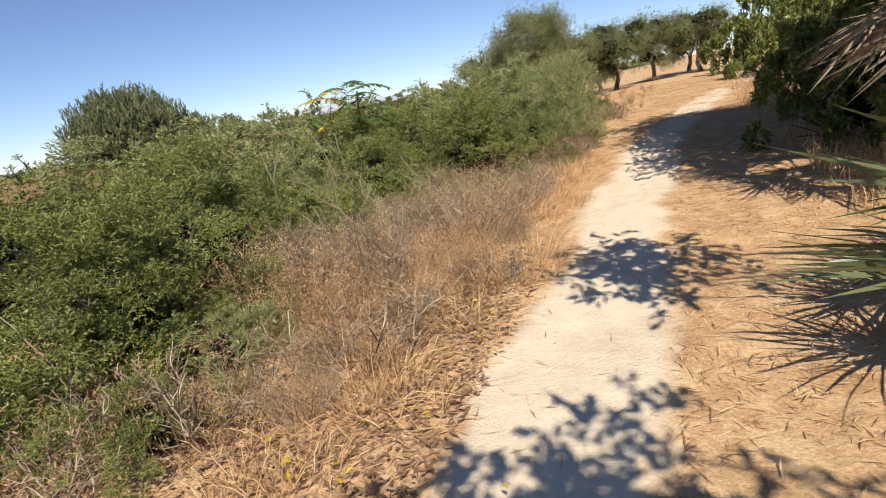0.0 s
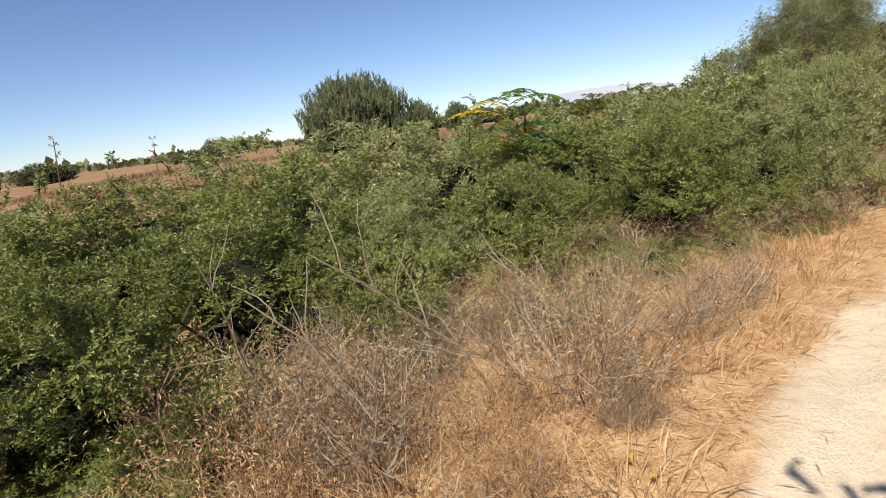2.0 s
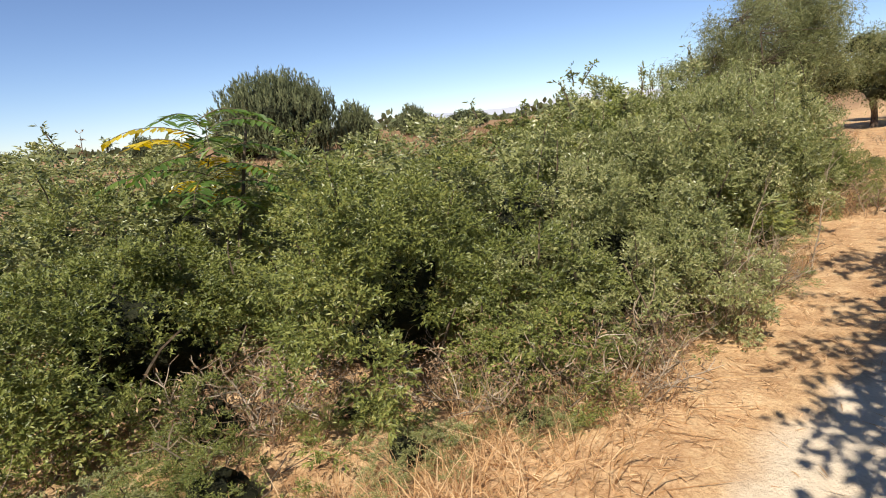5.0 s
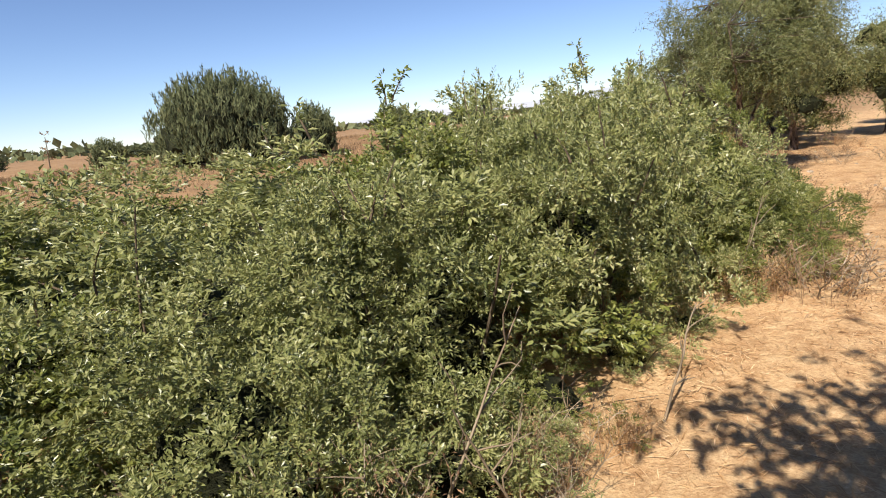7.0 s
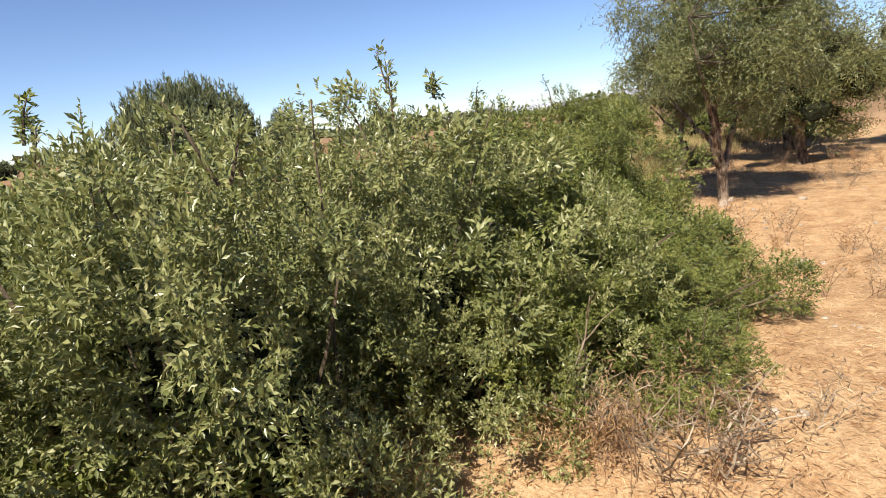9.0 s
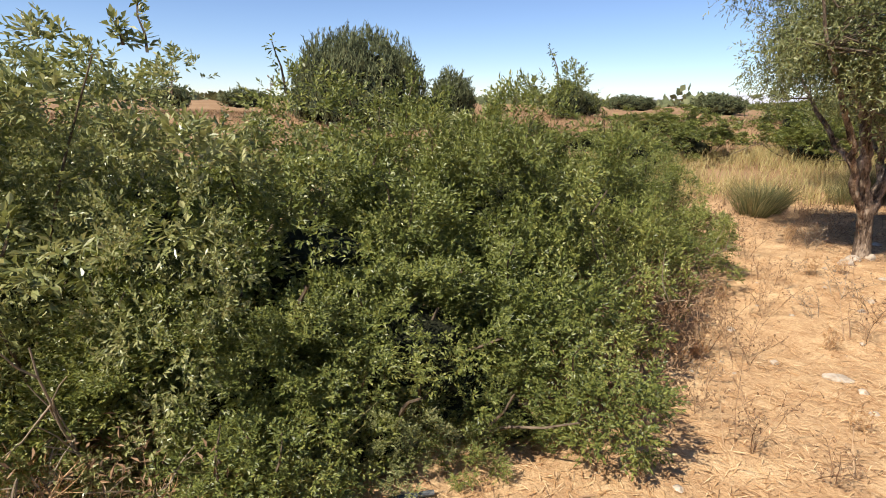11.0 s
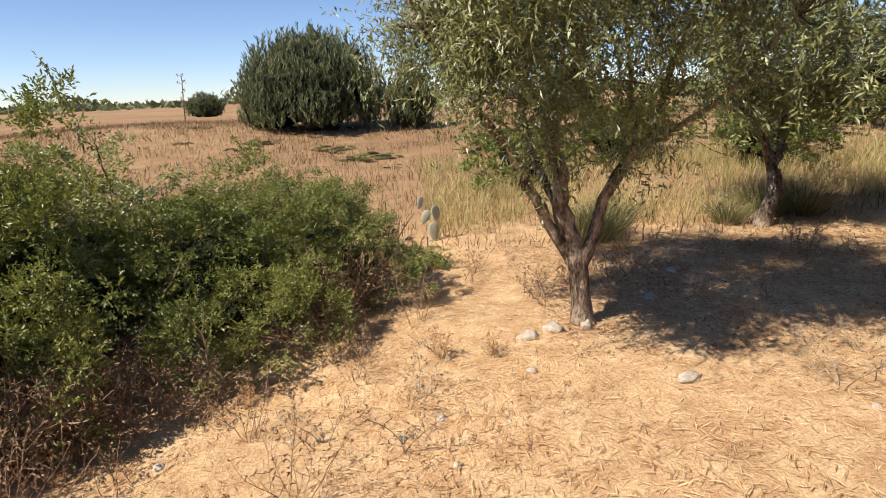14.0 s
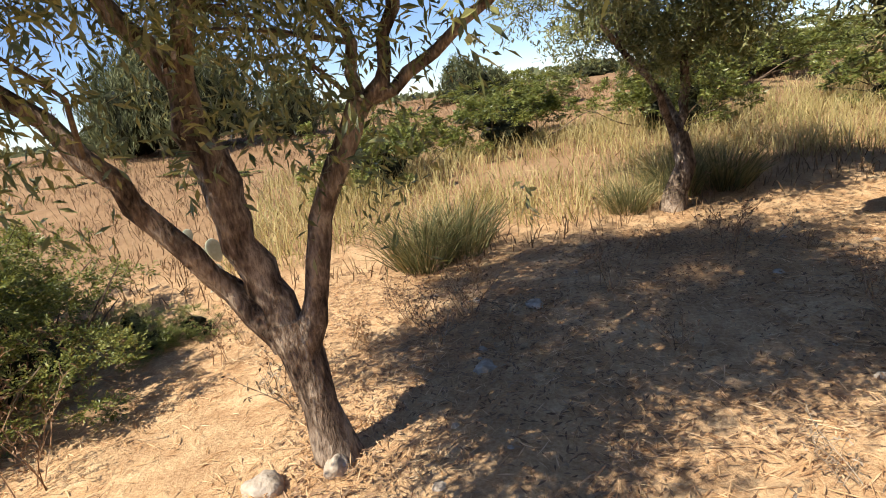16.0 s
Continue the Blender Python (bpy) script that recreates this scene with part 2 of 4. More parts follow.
def grass(roots, dirs, length, width, rng, droop=0.35):
    """Grass blades in two lengths each, so that they bend: five points, a quad and a triangle joined as two quads."""
    n = len(roots)
    d = unit(dirs)
    side = unit(np.cross(d, unit(rng.normal(size=(n, 3)) + np.array([0, 0, 0.01]))))
    L = length * rng.uniform(0.55, 1.2, (n, 1))
    W = width * rng.uniform(0.7, 1.3, (n, 1))
    out = d * np.array([1, 1, 0.0])
    mid = roots + d * L * 0.55
    tip = roots + d * L * 0.95 + out * L * droop * rng.uniform(0.2, 1.2, (n, 1)) - np.array([0, 0, 1.0]) * L * droop * rng.uniform(0, 0.7, (n, 1))
    v = np.stack([roots - side * W / 2, roots + side * W / 2, mid + side * W * 0.4, mid - side * W * 0.4, tip], 1).reshape(-1, 3)
    i = np.arange(n)[:, None] * 5
    f = np.concatenate([i + np.array([0, 1, 2]), i + np.array([0, 2, 3]), i + np.array([3, 2, 4])], 0)
    return v, f


def tubes(lines, sides=5):
    """Tapered tubes along lines of (point, radius)."""
    V, F = [], []
    for line in lines:
        pts = np.array([p for p, _ in line], float)
        rad = np.array([r for _, r in line], float)
        tang = unit(np.gradient(pts, axis=0))
        up = np.array([0.3, 0.2, 1.0]) if abs(tang[0][2]) < 0.9 else np.array([1.0, 0.1, 0])
        base = sum(len(q) for q in V)
        ring = []
        for p, r, t in zip(pts, rad, tang):
            a = unit(np.cross(t, up))
            b = np.cross(t, a)
            ang = np.arange(sides) * 2 * math.pi / sides
            ring.append(p + r * (np.cos(ang)[:, None] * a + np.sin(ang)[:, None] * b))
        V.append(np.concatenate(ring))
        for k in range(len(pts) - 1):
            for s in range(sides):
                s2 = (s + 1) % sides
                F.append((base + k * sides + s, base + k * sides + s2, base + (k + 1) * sides + s2, base + (k + 1) * sides + s))
    return np.concatenate(V), np.array(F)


def wander(start, direction, length, r0, r1, steps, rng, wobble=0.15, lift=0.0):
    """A crooked line of (point, radius) that tapers."""
    p, d = np.array(start, float), unit(np.array(direction, float))
    line = [(p.copy(), r0)]
    for k in range(1, steps + 1):
        d = unit(d + rng.normal(size=3) * wobble + np.array([0, 0, lift]))
        p = p + d * length / steps
        line.append((p.copy(), r0 + (r1 - r0) * k / steps))
    return line


def lumpy(centres, radii, rng, level=2, rough=0.18):
    """Joined uneven balls, as the dark filler that stands for shade inside a crown."""
    V, F, base = [], [], 0
    for c, r in zip(centres, radii):
        bm = bmesh.new()
        bmesh.ops.create_icosphere(bm, subdivisions=level, radius=1.0)
        v = np.array([p.co[:] for p in bm.verts])
        F += [tuple(base + p.index for p in f.verts) for f in bm.faces]
        bm.free()
        v = v * (1 + rng.normal(size=(len(v), 1)) * rough) * np.asarray(r) + np.asarray(c)
        V.append(v)
        base += len(v)
    return np.concatenate(V), F


# ---- ground ----
def ground_z(x, y):
    """Height of the land: a path that climbs a little, a dip along the hedge, the field that rises behind it."""
    x, y = np.asarray(x, float), np.asarray(y, float)
    z = 0.3 + 0.016 * np.clip(y, -6, 26)
    z = z - 0.045 * np.clip(-1.5 - x, 0, 4)
    z = z + 0.075 * np.clip(-6.5 - x, 0, 11) * np.clip((y + 6) / 10, 0.3, 1)
    z = z + 0.03 * np.clip(x - 1.2, 0, 6)
    z = z + 0.02 * np.sin(x * 2.1 + 1) * np.sin(y * 1.3) + 0.012 * np.sin(x * 5.3) * np.sin(y * 4.1 + 2)
    z = z + np.clip((-8 - x) / 10, 0, 1) * (0.14 * np.sin(x * 0.31 + y * 0.17) + 0.1 * np.sin(y * 0.43 - x * 0.2))
    z = z - 0.14 * np.exp(-((x + 2.7) ** 2 + ((y - 16.4) * 0.8) ** 2) / 1.8)
    far = np.clip((np.hypot(x + 2, y - 8) - 25) / 60, 0, 1)
    return z * (1 - far) + 0.95 * far


def gz(x, y):
    return float(ground_z(x, y))


def build_ground():
    g = [0.0]
    step = 0.16
    while g[-1] < 1500:
        g.append(g[-1] + step)
        if g[-1] > 12:
            step *= 1.16
    g = np.array(g)
    ax = np.concatenate([-g[:0:-1], g])
    X, Y = np.meshgrid(ax - 2.0, ax + 9.0, indexing="ij")
    Z = ground_z(X, Y)
    r2 = np.random.default_rng(3)
    near = (np.abs(X + 2) < 13) & (np.abs(Y - 9) < 14)
    Z = Z + near * r2.normal(size=Z.shape) * 0.007
    n = len(ax)
    i = np.arange(n * n).reshape(n, n)
    f = np.stack([i[:-1, :-1], i[1:, :-1], i[1:, 1:], i[:-1, 1:]], -1).reshape(-1, 4)
    ob = mesh_part("ground", np.stack([X, Y, Z], -1).reshape(-1, 3), f, GROUND, smooth=True)
    tagged(ob, "straw-strewn sandy ground with a pale trodden footpath", "ground", kind="structure")


build_ground()


# ---- shrubs of the hedge ----
def dome(n, rng, low=-0.25):
    """Directions over the upper part of a ball."""
    z = rng.uniform(low, 1, n)
    a = rng.uniform(0, 2 * math.pi, n)
    s = np.sqrt(1 - z * z)
    return np.stack([s * np.cos(a), s * np.sin(a), z], 1)


def sprigs(points, axes, per, length, width, rng, spread=0.9, shoot=0.06, bend=0.15, simple=False):
    """Leaves in whorls round short shoots: per leaves about each axis, the upper ones steeper."""
    n = len(points)
    k = np.repeat(np.arange(n), per)
    s = np.tile(np.linspace(0, 1, per), n)[:, None]
    base = points[k] + axes[k] * s * shoot
    side = rng.normal(size=(n * per, 3))
    side = unit(side - np.sum(side * axes[k], 1, keepdims=True) * axes[k])
    d = axes[k] * (0.25 + 0.75 * s) + side * (1.05 - 0.45 * s) * spread
    return blades(base, d, length, width, bend, rng, 0.12, axes[k] * 0.5 + np.array(SUN_DIR) * 0.9, 0.8, simple)


def shrub(name, seed, label, leaf, lumps, count, per=9, length=0.0255, width=0.0095, shoots=16, back=0.3):
    """An evergreen shrub, about 1 m in radius and 1.5 m high, standing at its own origin."""
    rng = np.random.default_rng(seed)
    top = tagged(new(name), label, "shrub", "shrubs of the hedge")
    d = dome(lumps, rng, 0.0)
    c = d * rng.uniform(0.5, 0.95, (lumps, 1)) * np.array([1.0, 1.0, 1.08]) + np.array([0, 0, 0.22])
    r = rng.uniform(0.2, 0.44, lumps)
    c = np.concatenate([c, [[0, 0, 0.5]]])
    r = np.concatenate([r, [0.55]])
    # dark core in place of the shade between inner leaves; also blocks see-through
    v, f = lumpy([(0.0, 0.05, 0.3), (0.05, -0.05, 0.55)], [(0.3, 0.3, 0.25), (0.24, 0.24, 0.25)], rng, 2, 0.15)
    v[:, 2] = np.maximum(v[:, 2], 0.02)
    mesh_part("shade_core", v, f, CORE_SHADE, top, "dark core that paints in the shade among the leaves")
    w = r ** 2 / np.sum(r ** 2)
    groups = count // 24                    # shoots stand in rounded tufts with gaps between them
    k = np.repeat(rng.choice(len(r), groups, p=w), 24)
    count = len(k)
    g = unit(rng.normal(size=(groups, 3)) + np.array([0, 0, 0.25]))
    deep = np.where(rng.uniform(size=(groups, 1)) < 0.2, rng.uniform(0.35, 0.75, (groups, 1)), rng.uniform(0.76, 1.06, (groups, 1)))
    g, deep = np.repeat(g, 24, 0), np.repeat(deep, 24, 0)
    n = unit(rng.normal(size=(count, 3)) + g * 0.8 + np.array([0, 0, 0.3]))
    tuft = np.repeat(rng.uniform(0.05, 0.1, (groups, 1)), 24, 0)
    p = c[k] + g * r[k][:, None] * deep + n * tuft * rng.uniform(0.45, 1.1, (count, 1))
    # keep those that lie outside of the other lumps
    dist = np.linalg.norm(p[:, None, :] - c[None], axis=2) / r[None]
    keep = (np.sort(dist, 1)[:, 0] > 0.42) & (p[:, 2] > 0.03)
    out = unit(p - np.array([0, 0, 0.4]))
    keep &= (out[:, 0] > -0.35) | (rng.uniform(size=count) < back)      # thinner on the far side
    p, n = p[keep], n[keep]
    axis = unit(n + g[keep] * 0.4 + np.array([0, 0, 0.35]) + rng.normal(size=n.shape) * 0.25)
    v, f = sprigs(p, axis, per, length, width, rng)
    # upright leading shoots that stick out of the outline
    sv, sf = [v], [f]
    lines = []
    for _ in range(shoots):
        q = rng.integers(len(c) - 1)
        start = c[q] + np.array([rng.normal() * 0.12, rng.normal() * 0.12, r[q] * 0.8])
        line = wander(start, (rng.normal() * 0.2, rng.normal() * 0.2, 1), rng.uniform(0.08, 0.26), 0.006, 0.002, 4, rng, 0.12)
        lines.append(line)
        pts = np.array([a for a, _ in line])
        tt = rng.uniform(0, len(pts) - 1.001, 16)
        i = tt.astype(int)
        pp = pts[i] + (pts[i + 1] - pts[i]) * (tt - i)[:, None]
        a, b = sprigs(pp, unit(rng.normal(size=pp.shape) * 0.7 + np.array([0, 0, 0.9])), 4, length * 1.1, width * 1.1, rng, 0.8, 0.03)
        sv.append(a)
        sf.append(b)
    v, f = joined(list(zip(sv, sf)))
    mesh_part("leafage", v, f, leaf, top)
    for _ in range(14):
        a = rng.uniform(0, 2 * math.pi)
        lines.append(wander((0.12 * math.cos(a), 0.12 * math.sin(a), -0.05), (math.cos(a), math.sin(a), rng.uniform(0.5, 1.6)), rng.uniform(0.7, 1.15), 0.016, 0.005, 6, rng, 0.2))
    tv, tf = tubes(lines, 4)
    mesh_part("branchwork", tv, tf, TWIG, top, "thin brown branches")
    return top


def set_at(ob, x, y, sx=1.0, sy=1.0, sz=1.0, turn=0.0, sink=0.03):
    return pose(x, y, gz(x, y) - sink, 0, 0, turn) @ Matrix.Diagonal((sx, sy, sz, 1))


NEAR = [
    shrub("evergreen_shrub", 11, "dense dark-green evergreen shrub with small leathery leaves", SHRUB, 15, 9600),
    shrub("evergreen_shrub", 12, "rounded grey-green evergreen shrub with small leathery leaves", SHRUB_GREY, 17, 9600),
    shrub("evergreen_shrub", 13, "dense dark-green evergreen shrub with upright shoots", SHRUB, 18, 9600, shoots=30),
    shrub("evergreen_shrub", 14, "light grey-green evergreen shrub with upright shoots", SHRUB_GREY, 14, 9600, shoots=28),
]
LOW = [
    shrub("evergreen_shrub", 17, "low grey-green evergreen shrub at the foot of the hedge", SHRUB_GREY, 10, 3800, 8, 0.027, 0.0102, 8),
    shrub("evergreen_shrub", 18, "low dark-green evergreen shrub at the foot of the hedge", SHRUB, 11, 3800, 8, 0.027, 0.0102, 8),
]
BACK = [
    shrub("evergreen_shrub", 15, "dense dark-green evergreen shrub at the back of the hedge", SHRUB, 18, 4800, 8, 0.033, 0.0128, 9, 0.8),
    shrub("evergreen_shrub", 16, "light green evergreen shrub at the back of the hedge", SHRUB_GREY, 20, 4800, 8, 0.033, 0.0128, 8, 0.8),
]
WILD = [shrub("bush", 19, "wild green bush among dry grass", SHRUB, 16, 2200, 7, 0.055, 0.021, 6, 0.9),
        shrub("bush", 20, "dark evergreen bush on the shaded verge", SHRUB, 16, 1000, 6, 0.09, 0.042, 12, 0.9)]
# x, y, radius, height factor, kind
HEDGE_NEAR = [
    (-3.9, 6.6, 1.15, 0.82, 0), (-3.0, 7.9, 1.05, 0.85, 2), (-2.25, 9.2, 0.95, 0.85, 1), (-2.45, 10.4, 0.98, 1.05, 3), (-2.62, 11.6, 0.98, 1.2, 3), (-2.65, 12.7, 0.95, 1.3, 1),
    (-2.95, 13.75, 0.98, 1.2, 0), (-3.45, 14.8, 0.88, 1.36, 2), (-4.3, 15.4, 0.98, 1.32, 0), (-4.9, 16.4, 0.84, 1.12, 0), (-5.7, 17.1, 0.8, 0.97, 2), (-2.45, 14.15, 0.72, 1.05, 0), (-2.2, 13.45, 0.6, 0.95, 2),
    (-4.2, 3.9, 1.0, 1.02, 0), (-3.7, 2.5, 0.98, 0.92, 2), (-4.1, 5.2, 1.0, 1.0, 1), (-4.2, 1.0, 1.0, 0.92, 0),
]
HEDGE_LOW = [
    (-1.95, 8.4, 0.6, 0.6, 1), (-1.75, 9.9, 0.5, 0.6, 0), (-1.9, 10.6, 0.68, 1.2, 1), (-1.95, 11.35, 0.65, 1.2, 0), (-6.2, 18.0, 0.5, 1.0, 1), (-1.9, 12.0, 0.5, 0.75, 0), (-2.1, 13.1, 0.5, 0.7, 1), (-2.95, 2.3, 0.6, 0.8, 1), (-3.1, 1.2, 0.6, 0.8, 0), (-2.7, 14.6, 0.5, 0.8, 0), (-2.6, 7.3, 0.6, 0.7, 1), (-3.2, 15.4, 0.35, 0.8, 1), (-6.15, 17.75, 0.5, 0.75, 1), (-2.75, 3.3, 0.55, 0.9, 1), (-2.9, 4.3, 0.55, 0.9, 1), (-2.5, 5.8, 0.5, 0.8, 0), (-2.2, 7.9, 0.4, 0.8, 1), (-2.0, 7.2, 0.6, 1.0, 0), (-2.35, 6.5, 0.65, 1.1, 1), (-1.75, 7.75, 0.5, 0.9, 0), (-2.75, 5.3, 0.6, 1.1, 1), (-2.6, 6.0, 0.7, 1.2, 0), (-2.95, 6.7, 0.75, 1.2, 1), (-2.35, 5.3, 0.5, 1.0, 0), (-1.8, 8.9, 0.58, 1.0, 0), (-1.75, 9.5, 0.55, 0.95, 1), (-2.0, 8.1, 0.6, 1.0, 0),
    (-2.4, 13.75, 0.6, 1.1, 1), (-2.5, 14.3, 0.5, 1.0, 0), (-2.6, 1.7, 0.55, 1.0, 0), (-3.3, 3.2, 0.75, 1.1, 1), (-3.4, 4.7, 0.75, 1.1, 0), (-3.0, 0.4, 0.6, 0.9, 1), (-6.45, 17.55, 0.5, 1.3, 0),
    (-2.1, 13.9, 0.68, 1.3, 0), (-2.2, 14.5, 0.62, 1.2, 1), (-1.9, 13.3, 0.45, 0.9, 1), (-2.35, 1.5, 0.65, 1.35, 1), (-2.55, 2.25, 0.7, 1.5, 0), (-2.85, 2.9, 0.68, 1.5, 1),
]
HEDGE_BACK = [
    (-5.6, 0.2, 1.15, 0.74, 0), (-6.4, 1.6, 1.3, 0.77, 1), (-6.4, 3.4, 1.3, 0.87, 0), (-5.9, 5.4, 1.3, 0.92, 0), (-5.6, 7.6, 1.3, 0.89, 1),
    (-4.6, 8.8, 1.2, 0.93, 0), (-3.4, 9.9, 1.15, 0.94, 1), (-3.4, 11.4, 1.15, 1.14, 0), (-3.6, 12.8, 1.1, 1.16, 1), (-5.0, 10.4, 1.2, 0.9, 1), (-5.0, 12.2, 1.2, 0.97, 0),
    (-5.0, 13.9, 1.1, 1.06, 0), (-5.6, 15.2, 1.0, 0.98, 1), (-8.0, 2.0, 1.4, 0.76, 0), (-7.6, 6.6, 1.4, 0.84, 1), (-6.6, 9.4, 1.3, 0.8, 0), (-6.4, 16.4, 0.9, 0.88, 0),
    (-7.7, 4.3, 1.4, 0.82, 0), (-7.0, 8.2, 1.3, 0.84, 1), (-6.6, 11.4, 1.2, 0.78, 0),
]
VERGE = [(1.75, 7.6, 0.95, 1.2), (2.05, 9.6, 1.0, 1.3), (2.6, 6.2, 1.0, 1.2), (2.5, 12.0, 1.05, 1.3), (3.1, 15.5, 1.2, 1.3), (3.4, 1.5, 1.2, 1.2), (2.6, 20.5, 1.3, 1.3), (4.4, 22.0, 1.6, 1.3), (2.2, 24.5, 1.4, 1.3), (4.0, 27.5, 1.8, 1.3), (2.9, 3.2, 0.9, 1.2)]
_r = random.Random(5)
for kinds, rows in ((NEAR, HEDGE_NEAR), (LOW, HEDGE_LOW), (BACK, HEDGE_BACK)):
    used = set()
    for x, y, s, h, k in rows:
        m = set_at(None, x, y, s * _r.uniform(0.95, 1.1), s * _r.uniform(0.95, 1.1), s * h / 0.98, _r.uniform(-55, 40))
        if k in used:
            copy_thing(kinds[k], m)
        else:
            used.add(k)
            kinds[k].matrix_basis = m
# bushes of the wild ground behind the olive trees, and of the verge
GROUND_BUSHES = [(-9.6, 19.5, 1.0, 0.7), (-10.8, 21.5, 1.3, 0.8), (-9.8, 23.6, 1.2, 0.85), (-11.5, 25.0, 1.5, 0.9), (-12.6, 20.0, 1.2, 0.5), (-13.0, 27.5, 1.8, 0.55), (-9.0, 26.5, 1.3, 0.75), (-14.5, 23.0, 1.4, 0.6),
                 (-16.0, 30.0, 2.2, 0.5), (-7.2, 28.0, 1.4, 0.8), (-20.0, 36.0, 2.4, 0.45), (-11.0, 32.0, 2.0, 0.6)]
for ob, rows, text in ((WILD[0], GROUND_BUSHES, "bushes behind the grove"), (WILD[1], VERGE, "bushes of the verge")):
    tagged(ob, category="bush", group=text)
    for n, (x, y, s, h) in enumerate(rows):
        m = set_at(None, x, y, s, s, s * h, _r.uniform(0, 360))
        if n == 0:
            ob.matrix_basis = m
        else:
            copy_thing(ob, m)


SCRUB = shrub("scrub_bush", 24, "low dark scrub bush on the slope of the dry field", SHRUB, 12, 700, 6, 0.09, 0.035, 0, 1.0)
tagged(SCRUB, category="bush", group="scrub of the field")
_q = random.Random(25)
for n in range(26):
    x, y, k = _q.uniform(-26, -9.5), _q.uniform(6, 24), _q.uniform(0.35, 0.75)
    m = set_at(None, x, y, k * 1.3, k * 1.3, k * 0.42, _q.uniform(0, 360))
    if n == 0:
        SCRUB.matrix_basis = m
    else:
        copy_thing(SCRUB, m)


# ---- olive trees ----
def crown_leaves(tips, rng, per_tip, twig, per_twig, length, width, droop):
    """Drooping twigs from the tips, with narrow leaves in pairs along them."""
    n = len(tips) * per_tip
    k = np.repeat(np.arange(len(tips)), per_tip)
    start = tips[k] + rng.normal(size=(n, 3)) * 0.125
    d = unit(rng.normal(size=(n, 3)) + np.array([0, 0, -droop]))
    s = np.tile(np.linspace(0.05, 1, per_twig), n)[:, None]
    kk = np.repeat(np.arange(n), per_twig)
    L = twig * rng.uniform(0.6, 1.3, (n, 1))
    p = start[kk] + d[kk] * L[kk] * s - np.array([0, 0, 1.0]) * s ** 2 * L[kk] * 0.3 * droop
    ld = d[kk] * 0.6 + unit(rng.normal(size=(n * per_twig, 3))) * 0.8 - np.array([0, 0, 0.2 * droop])
    return blades(p, ld, length, width, 0.15, rng, 0.05, np.array(SUN_DIR) + np.array([0.1, 0, 0.2]), 0.9)


def limb_tips(centre, radii, count, rng):
    """Points in an uneven crown: bunches of tips with gaps between them, thinner at the middle."""
    bunches = max(8, int(count / 2.2))
    c = unit(rng.normal(size=(bunches, 3))) * rng.uniform(0.3, 1.0, (bunches, 1)) ** 0.55
    c *= (1 + 0.2 * np.sin(c[:, :1] * 5 + 1) * np.sin(c[:, 1:2] * 4 + 2))
    k = rng.integers(0, bunches, count)
    return (c[k] + rng.normal(size=(count, 3)) * 0.12) * np.asarray(radii) + np.asarray(centre)


def olive_tree(seed, limbs, centre, radii, tips, label, per_tip=7, per_twig=9, length=0.056, width=0.015, dense=False):
    rng = np.random.default_rng(seed)
    top = tagged(new("olive_tree"), label, "olive tree", "olive trees of the grove")
    trunk, rest = limbs[0], [[(p, r * (0.64 if r < 0.07 else 0.74)) for p, r in line] for line in limbs[1:]]
    bv, bf = tubes([trunk], 9)
    # flare and knots of the bark
    bv = bv * 1.0 + np.stack([np.array(noise.noise_vector(Vector(p * 6)))[:] for p in bv]) * 0.025
    mesh_part("trunk", bv, bf, BARK, top, smooth=True)
    for line in rest:
        fine = []
        for (p, a), (q, b) in zip(line[:-1], line[1:]):
            p, q = np.array(p), np.array(q)
            for u in (0, 0.33, 0.66):
                fine.append((p + (q - p) * u + (rng.normal(size=3) * 0.012 if u else 0), a + (b - a) * u))
        fine.append((np.array(line[-1][0]), line[-1][1]))
        v, f = tubes([fine], 8)
        v = v + np.stack([np.array(noise.noise_vector(Vector(p * 8)))[:] for p in v]) * 0.014
        mesh_part("limb", v, f, BARK, top, smooth=True)
    pts = limb_tips(centre, radii, tips, rng)
    ends = np.array([p for line in rest for p, _ in line[1:]])
    lines = []
    for p in pts:
        e = ends[np.argmin(np.linalg.norm(ends - p, axis=1))]
        mid = (e + p) / 2 + rng.normal(size=3) * 0.08
        lines.append([(e, 0.009), (mid, 0.006), (p, 0.003)])
    v, f = tubes(lines, 4)
    mesh_part("branchwork", v, f, TWIG, top, "thin crooked branches")
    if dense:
        # dark lumps added to paint the shaded inside of the crown
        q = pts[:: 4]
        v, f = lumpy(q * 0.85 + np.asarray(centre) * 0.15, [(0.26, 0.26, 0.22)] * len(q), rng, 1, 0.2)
        mesh_part("shade_core", v, f, CORE_SHADE, top, "dark core that paints in the shade among the leaves")
    v, f = crown_leaves(pts, rng, per_tip, 0.22, per_twig, length, width, 0.5)
    mesh_part("crown", v, f, OLIVE, top, "grey-green crown of narrow leaves")
    return top


